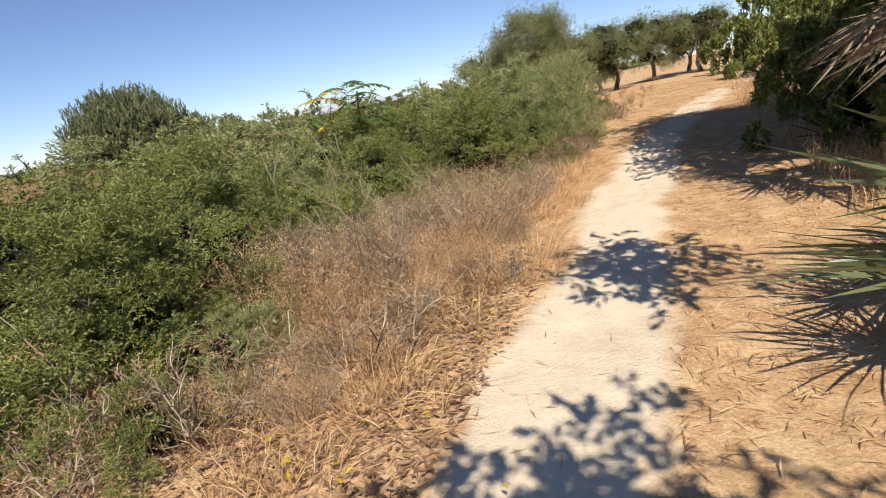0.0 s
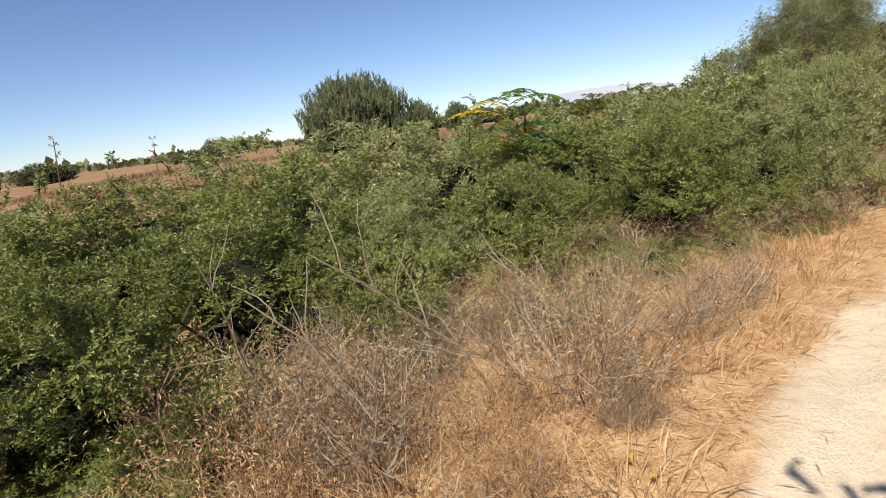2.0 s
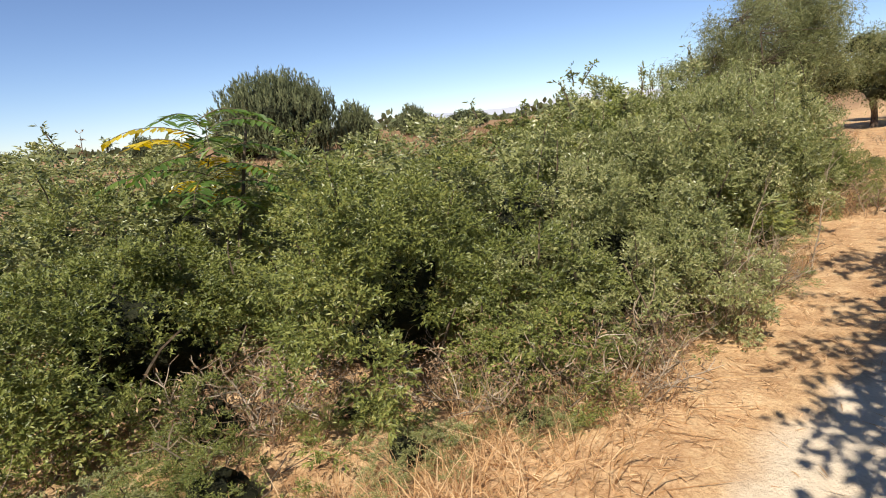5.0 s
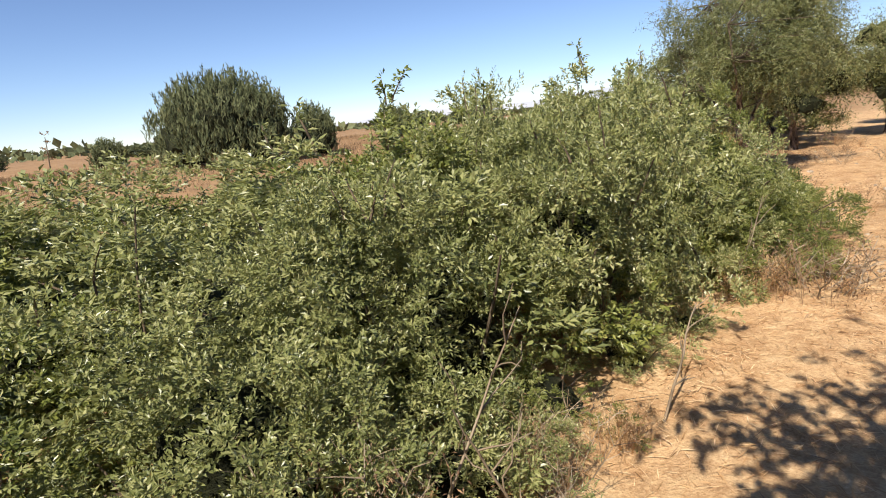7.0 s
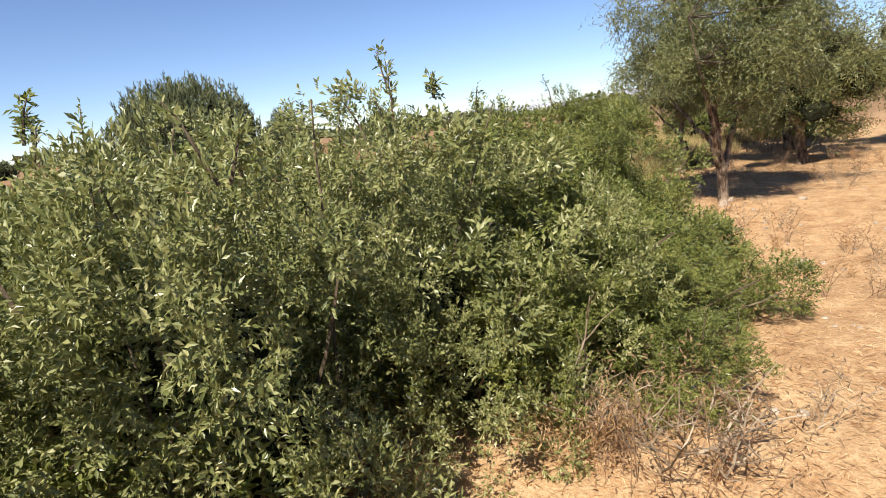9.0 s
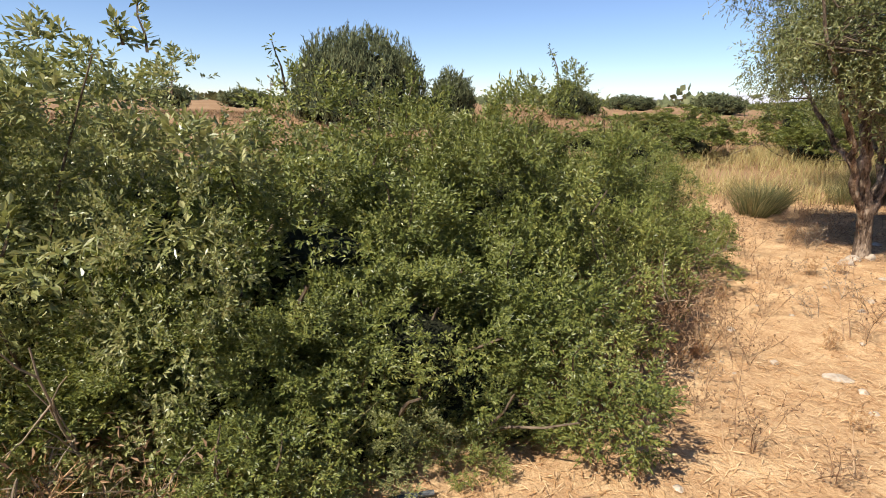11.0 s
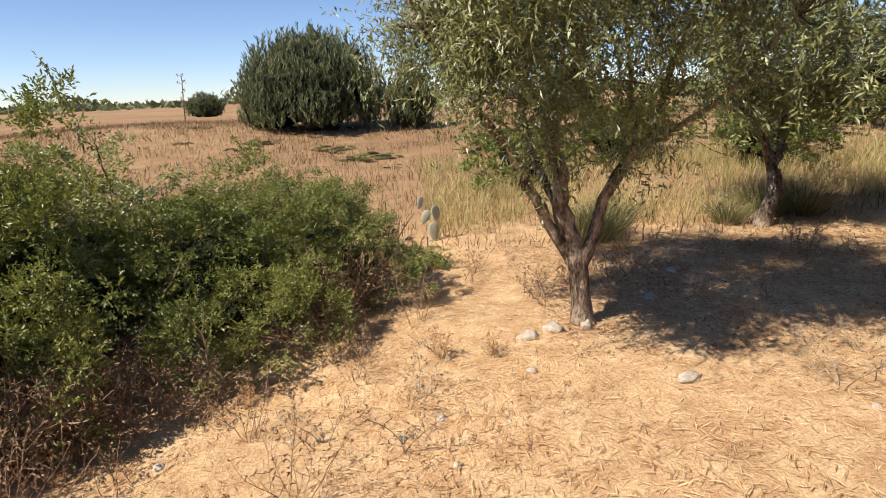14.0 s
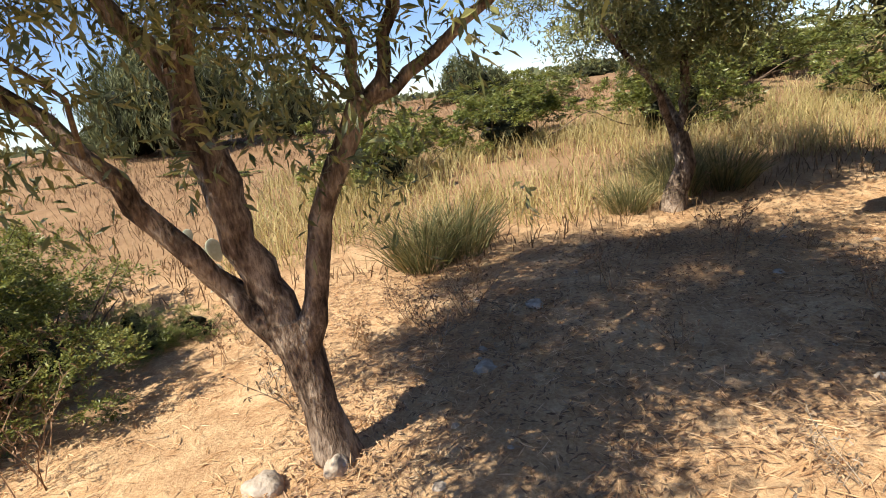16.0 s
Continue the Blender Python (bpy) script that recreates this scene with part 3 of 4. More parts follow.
OLIVE_A_AT = (-4.4, 18.88)
LIMBS_A = [
    [((0.0, 0.03, -0.1), 0.11), ((0.0, 0.02, 0.02), 0.082), ((0.0, 0.0, 0.2), 0.066), ((0.0, -0.02, 0.38), 0.068), ((0, -0.05, 0.54), 0.066)],
    [((-0.01, -0.06, 0.45), 0.075), ((-0.03, -0.19, 0.65), 0.06), ((0.05, -0.33, 0.89), 0.056), ((0.1, -0.47, 1.14), 0.05), ((0.15, -0.7, 1.45), 0.04), ((0.2, -1.0, 1.9), 0.028), ((0.2, -1.2, 2.4), 0.012)],
    [((-0.01, -0.03, 0.45), 0.09), ((-0.02, -0.1, 0.66), 0.085), ((-0.02, -0.14, 0.88), 0.078), ((-0.03, -0.17, 1.09), 0.072), ((-0.03, -0.21, 1.36), 0.066)],
    [((-0.03, -0.2, 1.3), 0.055), ((-0.08, -0.34, 1.5), 0.045), ((-0.1, -0.45, 1.75), 0.036), ((-0.2, -0.6, 2.2), 0.022), ((-0.3, -0.7, 2.8), 0.01)],
    [((-0.03, -0.2, 1.3), 0.058), ((-0.02, -0.14, 1.52), 0.05), ((0.0, -0.05, 1.8), 0.04), ((0.1, 0.1, 2.4), 0.025), ((0.2, 0.1, 3.0), 0.01)],
    [((0.0, -0.02, 0.42), 0.075), ((0.02, 0.09, 0.71), 0.062), ((0.03, 0.16, 0.93), 0.056), ((0.05, 0.3, 1.19), 0.052)],
    [((0.05, 0.29, 1.15), 0.038), ((0.05, 0.31, 1.36), 0.03), ((0.04, 0.27, 1.55), 0.028), ((0.0, 0.2, 2.1), 0.018), ((0.0, 0.3, 2.7), 0.01)],
    [((0.05, 0.3, 1.15), 0.042), ((0.07, 0.4, 1.3), 0.036), ((0.08, 0.46, 1.53), 0.03), ((0.0, 0.7, 2.1), 0.018), ((0.0, 0.9, 2.6), 0.01)],
    [((0.05, 0.32, 1.18), 0.034), ((0.1, 0.54, 1.3), 0.028), ((0.2, 0.8, 1.5), 0.022), ((0.3, 1.1, 1.9), 0.012)],
    [((-0.03, -0.1, 0.62), 0.05), ((-0.12, -0.2, 0.92), 0.045), ((-0.3, -0.28, 1.15), 0.04), ((-0.6, -0.3, 1.5), 0.03), ((-1.0, -0.3, 2.1), 0.012)],
]
olive_a = olive_tree(21, LIMBS_A, (0.15, -0.08, 2.28), (1.22, 1.2, 1.12), 215, "olive tree with three leaning limbs and grey-green leaves", 50, 12, 0.043, 0.0112)
olive_a.location = (*OLIVE_A_AT, gz(*OLIVE_A_AT))
LIMBS_B = [
    [((0, 0, -0.08), 0.13), ((0.02, 0.02, 0.2), 0.09), ((0.06, 0.1, 0.5), 0.08), ((0.0, 0.08, 0.8), 0.085)],
    [((0.0, 0.08, 0.75), 0.07), ((-0.1, 0.2, 1.1), 0.06), ((0.0, 0.15, 1.5), 0.05), ((0.1, 0.3, 2.0), 0.03), ((0.2, 0.5, 2.6), 0.012)],
    [((0.0, 0.06, 0.75), 0.06), ((0.15, -0.15, 1.2), 0.045), ((0.2, -0.5, 1.7), 0.035), ((0.2, -0.8, 2.3), 0.012)],
    [((0.0, 0.08, 0.9), 0.055), ((-0.4, 0.1, 1.3), 0.04), ((-0.8, 0.1, 1.8), 0.02), ((-1.0, 0.2, 2.2), 0.01)],
]
olive_b = olive_tree(22, LIMBS_B, (0.0, 0.05, 2.45), (1.15, 1.15, 0.85), 120, "slender olive tree with a crooked trunk among dry grass", 44, 9, 0.055, 0.0155)
olive_b.matrix_basis = set_at(None, -6.75, 21.65, 1, 1, 0.8)
olive_c = olive_tree(23, LIMBS_B, (0.0, 0.05, 1.95), (1.45, 1.45, 1.2), 120, "olive tree with a dense grey-green crown in the dry grove", 38, 6, 0.07, 0.02, True)
for n, (x, y, s, h, t) in enumerate([(-5.0, 22.9, 1.0, 0.9, 80), (-6.2, 25.2, 1.1, 0.95, 200), (-2.6, 26.2, 1.05, 1.1, 300), (-1.2, 30.0, 1.1, 1.15, 20), (0.4, 34.5, 1.2, 1.2, 260), (-3.6, 29.5, 1.1, 1.1, 100),
                                     (-3.9, 25.6, 1.0, 1.0, 50), (0.9, 31.5, 1.2, 1.1, 120)]):
    m = set_at(None, x, y, s, s, h, t)
    if n == 0:
        olive_c.matrix_basis = m
    else:
        copy_thing(olive_c, m)


# ---- trees beside the path ----
def broad_tree(seed, at, centre, radii, count, label, leaf, trunk_r=0.14):
    rng = np.random.default_rng(seed)
    top = tagged(new("broadleaf_tree"), label, "tree", "trees shading the path")
    lines = [wander((0, 0, -0.1), (0.05, 0.05, 1), centre[2] - radii[2] * 0.4, trunk_r, trunk_r * 0.6, 6, rng, 0.08)]
    v, f = tubes(lines, 9)
    mesh_part("trunk", v, f, BARK, top, smooth=True)
    end = lines[0][-1][0]
    limbs = []
    d = unit(rng.normal(size=(count, 3)))
    p = d * rng.uniform(0.45, 1.0, (count, 1)) * np.asarray(radii)
    p *= (1 + 0.3 * np.sin(d[:, :1] * 6 + seed) * np.sin(d[:, 1:2] * 5 + d[:, 2:] * 4))
    p += np.asarray(centre)
    for q in p[::9]:
        limbs.append([(end, 0.04), ((end + q) / 2 + rng.normal(size=3) * 0.15, 0.02), (q, 0.005)])
    v, f = tubes(limbs, 5)
    mesh_part("branchwork", v, f, TWIG, top)
    v, f = crown_leaves(p, rng, 6, 0.25, 8, 0.085, 0.042, 0.4)
    mesh_part("crown", v, f, leaf, top, "dark dense crown of broad leaves")
    top.location = (at[0], at[1], gz(*at))
    return top


broad_tree(31, (2.7, 6.9), (-0.3, 0.0, 2.7), (2.2, 2.5, 1.0), 1300, "broad dark-leaved tree overhanging the footpath", SHRUB)
broad_tree(32, (2.2, -1.5), (-1.35, 0.6, 2.9), (0.6, 0.4, 0.3), 36, "broad dark-leaved tree beside the footpath", SHRUB)
# out of view, added only for its leafy shadow on the path
broad_tree(35, (2.8, 1.0), (-2.0, 0.35, 3.0), (0.45, 0.5, 0.3), 26, "unseen slim tree added to shade the footpath", SHRUB, 0.07)
broad_tree(33, (2.7, 8.4), (-0.7, 0.0, 3.1), (1.8, 1.7, 0.9), 900, "broad dark-leaved tree at the edge of the path", SHRUB)
broad_tree(34, (4.6, 14.5), (0.0, 0.0, 2.6), (1.8, 2.2, 1.3), 300, "broad dark-leaved tree at the edge of the path", SHRUB)


def fan_palm(seed, at, trunk_h, fronds, label):
    """A fan palm: stout trunk, stalks with pleated fans, dead fans hanging below."""
    rng = np.random.default_rng(seed)
    top = tagged(new("fan_palm"), label, "palm")
    line = [((0, 0, -0.1), 0.2), ((0, 0, trunk_h * 0.4), 0.17), ((0, 0, trunk_h * 0.8), 0.19), ((0, 0, trunk_h), 0.12)]
    v, f = tubes([[(np.array(p), r) for p, r in line]], 10)
    mesh_part("trunk", v, f, TWIG, top)
    for i in range(fronds):
        a = i * 2.4 + rng.uniform(-0.2, 0.2)
        dead = i % 3 == 2
        up = rng.uniform(-0.9, -0.3) if dead else rng.uniform(-0.1, 1.1)
        d = unit(np.array([math.cos(a), math.sin(a), up]))
        stalk = rng.uniform(0.5, 0.8)
        s = [(np.array([0, 0, trunk_h - 0.05]), 0.014), (np.array([0, 0, trunk_h]) + d * stalk * 0.5 + np.array([0, 0, 0.05]), 0.01), (np.array([0, 0, trunk_h]) + d * stalk, 0.007)]
        v1, f1 = tubes([s], 4)
        hub = s[-1][0]
        side = unit(np.cross(d, [0, 0, 1.0]))
        n = 26
        ang = np.linspace(-2.1, 2.1, n)[:, None]
        dirs = np.cos(ang) * d + np.sin(ang) * side + rng.normal(size=(n, 3)) * 0.05 - np.array([0, 0, 0.25 if dead else 0.1])
        v2, f2 = grass(np.repeat(hub[None], n, 0), dirs, 0.62, 0.024, rng, 0.12)
        frond = mesh_part("frond", v2, f2, PALM_DRY if dead else PALM, top, "dead brown fan" if dead else "")
        mesh_part("stalk", v1, f1, PALM_DRY, frond)
    top.location = (at[0], at[1], gz(*at) - 0.02)
    return top


fan_palm(41, (1.62, 4.7), 1.6, 44, "shaggy fan palm with hanging dead fronds beside the path")
fan_palm(42, (2.1, 2.0), 1.15, 34, "low fan palm with spread green fronds beside the path")
fan_palm(43, (1.3, 2.35), 0.25, 24, "stemless fan palm with stiff spread fronds at the path's edge")


# ---- far trees ----
def conifer(seed, radii, count, label, name="conifer_tree"):
    """A round bushy conifer of many upright spiky shoots, down to the ground."""
    rng = np.random.default_rng(seed)
    top = tagged(new(name), label, "tree")
    lines = [wander((0, 0, -0.1), (0, 0, 1), radii[2] * 1.1, 0.16, 0.05, 6, rng, 0.05)]
    for _ in range(16):
        a = rng.uniform(0, 6.28)
        lines.append(wander((0, 0, rng.uniform(0.2, 1)), (math.cos(a), math.sin(a), rng.uniform(0.3, 1.5)), radii[0] * 0.7, 0.06, 0.02, 5, rng, 0.1))
    v, f = tubes(lines, 6)
    mesh_part("trunk", v, f, BARK, top)
    # dark lumps painted as the shade behind the outer shoots
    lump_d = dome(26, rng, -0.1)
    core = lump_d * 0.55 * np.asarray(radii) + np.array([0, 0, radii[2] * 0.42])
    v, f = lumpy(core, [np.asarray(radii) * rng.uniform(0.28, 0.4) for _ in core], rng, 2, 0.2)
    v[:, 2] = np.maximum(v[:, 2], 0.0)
    mesh_part("shade_core", v, f, CORE_SHADE, top)
    d = dome(count, rng, -0.45)
    lob = 1 + 0.1 * np.sin(np.arctan2(d[:, 1], d[:, 0]) * 7 + d[:, 2] * 5 + seed) + 0.05 * np.sin(d[:, 2] * 17 + d[:, 0] * 9)
    p = d * lob[:, None] * rng.uniform(0.82, 1.02, (count, 1)) * np.asarray(radii) + np.array([0, 0, radii[2] * 0.42])
    p = p[p[:, 2] > 0.05]
    axis = unit(d[: len(p)] * 0.25 + np.array([0, 0, 1.0]) + rng.normal(size=(len(p), 3)) * 0.18)
    per = 12
    k = np.repeat(np.arange(len(p)), per)
    s = np.tile(np.linspace(0, 1, per), len(p))[:, None]
    base = p[k] + axis[k] * s * 0.28
    dirs = axis[k] * 1.1 + unit(rng.normal(size=(len(k), 3))) * 0.55
    v, f = blades(base, dirs, 0.15, 0.028, 0.05, rng, 0.0, SUN_DIR, 0.9)
    mesh_part("crown", v, f, CONIFER, top, "dark grey-green crown of spiky shoots")
    return top


TREE_AT = (-18.4, 15.15)
big = conifer(51, (2.02, 2.02, 1.78), 2600, "large round dark conifer standing in the dry field")
big.location = (*TREE_AT, gz(*TREE_AT))
small = conifer(52, (0.66, 0.66, 1.05), 500, "small bushy conifer beside a larger one in the dry field")
small.location = (-18.0, 18.0, gz(-18.0, 18.0))
for x, y, s, h in [(-20.9, 23.2, 0.95, 0.8), (-33, 33, 2.2, 0.55), (-28, 13.5, 1.0, 0.75), (-46, 19, 2.5, 0.5), (-34, 40, 2.4, 0.8), (-45, 9, 2.5, 0.8), (-21.5, 24.0, 1.2, 0.6), (-40, 5, 1.6, 0.9)]:
    tagged(copy_thing(small, set_at(None, x, y, s, s, h)), "distant dark bush at the field's edge", "bush", "bushes at the field's edge")


def skyline():
    """Far hills and the low line of woods along the horizon."""
    rng = np.random.default_rng(61)
    n = 90
    a = np.radians(np.linspace(12, 75, n))
    h = 4 + 62 * np.exp(-((np.degrees(a) - 31) / 9.0) ** 2) + 34 * np.exp(-((np.degrees(a) - 50) / 9.0) ** 2) + rng.normal(size=n) * 1.2
    x, y = -2600 * np.sin(a), 2600 * np.cos(a)
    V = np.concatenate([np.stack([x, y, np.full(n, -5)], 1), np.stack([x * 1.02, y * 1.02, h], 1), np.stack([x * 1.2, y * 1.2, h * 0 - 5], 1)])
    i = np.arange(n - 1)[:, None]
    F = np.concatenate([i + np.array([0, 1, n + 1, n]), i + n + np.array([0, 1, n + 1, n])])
    tagged(mesh_part("backdrop", V, F, HAZE, smooth=True), "hills on the horizon with haze painted as a pale glow", "hills", kind="structure")
    m = 9000
    a = np.radians(rng.uniform(0, 140, m))
    r = rng.uniform(130, 320, m)
    lift = np.clip(np.sin(a * 23) + np.sin(a * 51 + 1) + 0.4, 0.15, 2)
    p = np.stack([-r * np.sin(a), r * np.cos(a), 0.8 + rng.uniform(0, 1, m) * 1.7 * lift], 1)
    v, f = blades(p, rng.normal(size=(m, 3)) + np.array([0, 0, 0.5]), 2.0, 1.4, 0.1, rng)
    tagged(mesh_part("far_woods", v, f, CONIFER), "low dark line of distant woods", "woods", kind="stuff")


skyline()


# ---- dry growth and litter ----
def straw_litter(name, seed, n, box, length, width, material, label, up=0.12):
    """Loose straw lying criss-cross on the soil."""
    rng = np.random.default_rng(seed)
    x = rng.uniform(box[0], box[1], n)
    y = rng.uniform(box[2], box[3], n)
    patch = np.sin(x * 2.3 + 1.1 * np.sin(y * 1.7)) * np.sin(y * 2.9 + x) + rng.normal(size=n) * 0.7
    trod = (np.abs(x + 0.57) < 0.4) & (y < 9)
    keep = (patch > -0.55) & ~(trod & (rng.uniform(size=n) < 0.93))
    x, y = x[keep], y[keep]
    p = np.stack([x, y, ground_z(x, y) + rng.uniform(0.003, 0.016, len(x))], 1)
    a = rng.uniform(0, 2 * math.pi, len(x))
    d = np.stack([np.cos(a), np.sin(a), rng.uniform(-0.02, up, len(x))], 1)
    v, f = blades(p, d, length, width, 0.1, rng, 0.0, (0, 0, 1), 0.4)
    tagged(mesh_part(name, v, f, material), label, "straw", kind="stuff")


straw_litter("straw_litter", 71, 115000, (-6.5, 1.6, 11.5, 24.5), 0.078, 0.0048, STRAW, "pale straw strewn over the sandy soil")
straw_litter("straw_litter", 72, 45000, (-3.2, 2.4, -0.5, 12.0), 0.09, 0.0055, STRAW, "trampled straw beside the footpath")
straw_litter("twig_litter", 73, 5000, (-6.5, 1.5, 0.5, 24.0), 0.1, 0.005, DRY_STEM, "brown twigs and dead leaves on the soil", 0.3)
straw_litter("olive_litter", 74, 16000, (-6.8, -3.8, 18.7, 22.6), 0.036, 0.0095, DRY_STEM, "dead olive leaves on the ground under the tree", 0.3)

straw_litter("leaf_litter", 76, 9000, (-2.9, -0.95, 0.7, 3.4), 0.05, 0.019, DRY_STEM, "brown dead leaves and twigs on the bank", 0.35)


def yellow_leaves():
    rng = np.random.default_rng(75)
    n = 60
    x, y = rng.normal(-1.4, 0.45, n), rng.uniform(1.2, 4.2, n)
    p = np.stack([x, y, ground_z(x, y) + 0.03 + rng.uniform(0, 0.05, n)], 1)
    a = rng.uniform(0, 6.28, n)
    v, f = blades(p, np.stack([np.cos(a), np.sin(a), np.full(n, 0.15)], 1), 0.035, 0.022, 0.2, rng, 0.1, (0, 0, 1), 0.5)
    tagged(mesh_part("fallen_leaves", v, f, YELLOW), "yellow leaves fallen on the dry bank", "leaves", kind="stuff")


yellow_leaves()


def dry_weed(seed, height, stems, label, material):
    """An upright dead weed: thin crooked stems with short side twigs and seed heads."""
    rng = np.random.default_rng(seed)
    top = tagged(new("dry_weed"), label, "weed", "dead weeds on the straw")
    lines, heads = [], []
    for _ in range(stems):
        a = rng.uniform(0, 6.28)
        main = wander((rng.normal() * 0.03, rng.normal() * 0.03, -0.02), (math.cos(a) * 0.45, math.sin(a) * 0.45, 1), height * rng.uniform(0.6, 1.15), 0.0028, 0.0011, 5, rng, 0.12)
        lines.append(main)
        for k in range(2, 6):
            for _ in range(2):
                b = rng.uniform(0, 6.28)
                twig = wander(main[k][0], (math.cos(b), math.sin(b), 0.9), height * rng.uniform(0.1, 0.28), 0.0014, 0.0008, 2, rng, 0.2)
                lines.append(twig)
                heads.append(twig[-1][0])
    v, f = tubes(lines, 3)
    mesh_part("branchwork", v, f, material, top)
    h = np.array(heads)
    v, f = blades(np.repeat(h, 3, 0), rng.normal(size=(len(h) * 3, 3)) + np.array([0, 0, 0.4]), 0.02, 0.008, 0.1, rng)
    mesh_part("leafage", v, f, material, top)
    return top


def scatter(kinds, spots, seed, lo=0.8, hi=1.25):
    """The first of each kind goes to its first spot, copies to the rest."""
    r = random.Random(seed)
    used = set()
    for n, (x, y) in enumerate(spots):
        k = kinds[n % len(kinds)]
        s = r.uniform(lo, hi)
        m = set_at(None, x, y, s, s, s * r.uniform(0.85, 1.15), r.uniform(0, 360), 0.01)
        if k.name in used:
            copy_thing(k, m)
        else:
            used.add(k.name)
            k.matrix_basis = m


WEEDS = [dry_weed(81, 0.32, 5, "thin brown dead weed with bare twigs", DRY_STEM), dry_weed(82, 0.42, 7, "tall brown dead weed with bare twigs", DRY_STEM),
         dry_weed(83, 0.22, 8, "low bushy dead weed, tan and brittle", STRAW), dry_weed(84, 0.3, 4, "thin grey dead weed with bare twigs", GREY_STEM)]
_r = random.Random(6)
weed_spots = [(-3.55, 16.6), (-3.4, 16.9), (-3.7, 16.8), (-3.3, 17.3), (-3.1, 16.4), (-3.8, 17.4), (-2.8, 16.9), (-2.6, 15.8), (-3.0, 15.9), (-2.75, 16.2), (-4.0, 18.2), (-4.1, 17.9)]
while len(weed_spots) < 105:
    x, y = _r.uniform(-6.0, -0.9), _r.uniform(12.6, 23.5)
    if x > -1.75 - max(0, y - 12.5) * 0.62 or (y > 17.6 and x > -6.2):
        if math.hypot(x + 4.46, y - 18.88) > 0.35 and math.hypot(x + 2.3, y - 18.9) > 0.7:
            weed_spots.append((x, y))
scatter(WEEDS, weed_spots, 7)


def dry_bush(seed, label, fine, coarse, height=1.0, spread=0.55, stems=150, twigs=34):
    """A dead bush: coarse forked branches in a haze of fine upright stems."""
    rng = np.random.default_rng(seed)
    top = tagged(new("dry_bush"), label, "bush", "dead bushes on the bank")
    lines = []
    for _ in range(twigs):
        a = rng.uniform(0, 6.28)
        q = rng.uniform(0, spread * 0.5)
        main = wander((q * math.cos(a), q * math.sin(a), -0.05), (math.cos(a) * 0.6, math.sin(a) * 0.6, 1.0), height * rng.uniform(0.6, 1.15), 0.007, 0.002, 6, rng, 0.16)
        lines.append(main)
        for k in (2, 3, 4, 5):
            for _ in range(2):
                b = rng.uniform(0, 6.28)
                side = wander(main[k][0], (math.cos(b), math.sin(b), 0.8), height * rng.uniform(0.15, 0.42), 0.0032, 0.0014, 3, rng, 0.25)
                lines.append(side)
                b = rng.uniform(0, 6.28)
                lines.append(wander(side[2][0], (math.cos(b), math.sin(b), 0.6), height * rng.uniform(0.06, 0.16), 0.0018, 0.0009, 2, rng, 0.3))
    v, f = tubes(lines, 3)
    mesh_part("branchwork", v, f, coarse, top, "bare forked branches")
    a = rng.uniform(0, 6.28, stems)
    q = np.sqrt(rng.uniform(0, 1, stems)) * spread
    root = np.stack([q * np.cos(a), q * np.sin(a), np.zeros(stems) - 0.02], 1)
    d = np.stack([np.cos(a) * q * 0.5, np.sin(a) * q * 0.5, np.ones(stems)], 1) + rng.normal(size=(stems, 3)) * 0.16
    g1 = grass(root, d, height * 0.85, 0.0034, rng, 0.05)
    # short twigs and dead leaves in the upper half
    m = stems * 16
    k = rng.integers(0, stems, m)
    p = root[k] + unit(d[k]) * height * rng.uniform(0.15, 0.85, (m, 1)) + rng.normal(size=(m, 3)) * 0.04
    v2, f2 = blades(p, rng.normal(size=(m, 3)) + np.array([0, 0, 0.9]), 0.032, 0.007, 0.2, rng)
    v, f = joined([g1, (v2, f2)])
    mesh_part("leafage", v, f, fine, top)
    return top


BUSHES = [dry_bush(91, "grey-tan dead bush with a haze of fine dry stems", GREY_STEM, GREY_STEM, 1.0, 0.5, 150, 26), dry_bush(92, "tan dead bush with bare forked branches", STRAW, GREY_STEM, 1.1, 0.5, 110, 30),
          dry_bush(93, "straw-coloured dead bush of fine stems", STRAW, DRY_STEM, 0.85, 0.6, 260, 22)]
scatter(BUSHES, [(-2.2, 3.4), (-1.7, 4.4), (-2.7, 3.2), (-2.6, 4.1), (-2.0, 4.9), (-1.9, 3.9), (-2.4, 4.7), (-1.6, 5.4), (-2.3, 2.9), (-2.95, 3.85), (-3.15, 4.3), (-2.6, 3.55), (-2.85, 3.3)], 8, 0.62, 0.9)
scatter([copy_thing(b, Matrix()) for b in BUSHES], [(-1.6, 6.0), (-2.2, 5.6), (-2.8, 5.0), (-1.9, 2.2), (-1.6, 2.8), (-1.5, 3.6), (-1.4, 4.3), (-1.7, 1.8)], 18, 0.45, 0.7)
scatter([dry_bush(94, "low brown dead undergrowth at the foot of the hedge", DRY_STEM, GREY_STEM, 0.42, 0.36, 60, 16)],
        [(-1.6, 8.2), (-2.75, 15.3), (-3.3, 15.75), (-3.9, 16.3), (-1.5, 13.0), (-4.6, 17.0), (-2.2, 1.7), (-1.7, 2.4), (-1.3, 3.4), (-2.6, 1.2), (-2.3, 7.7), (-1.9, 7.9), (-2.8, 6.8), (-3.3, 6.0), (-2.9, 7.1)], 9)


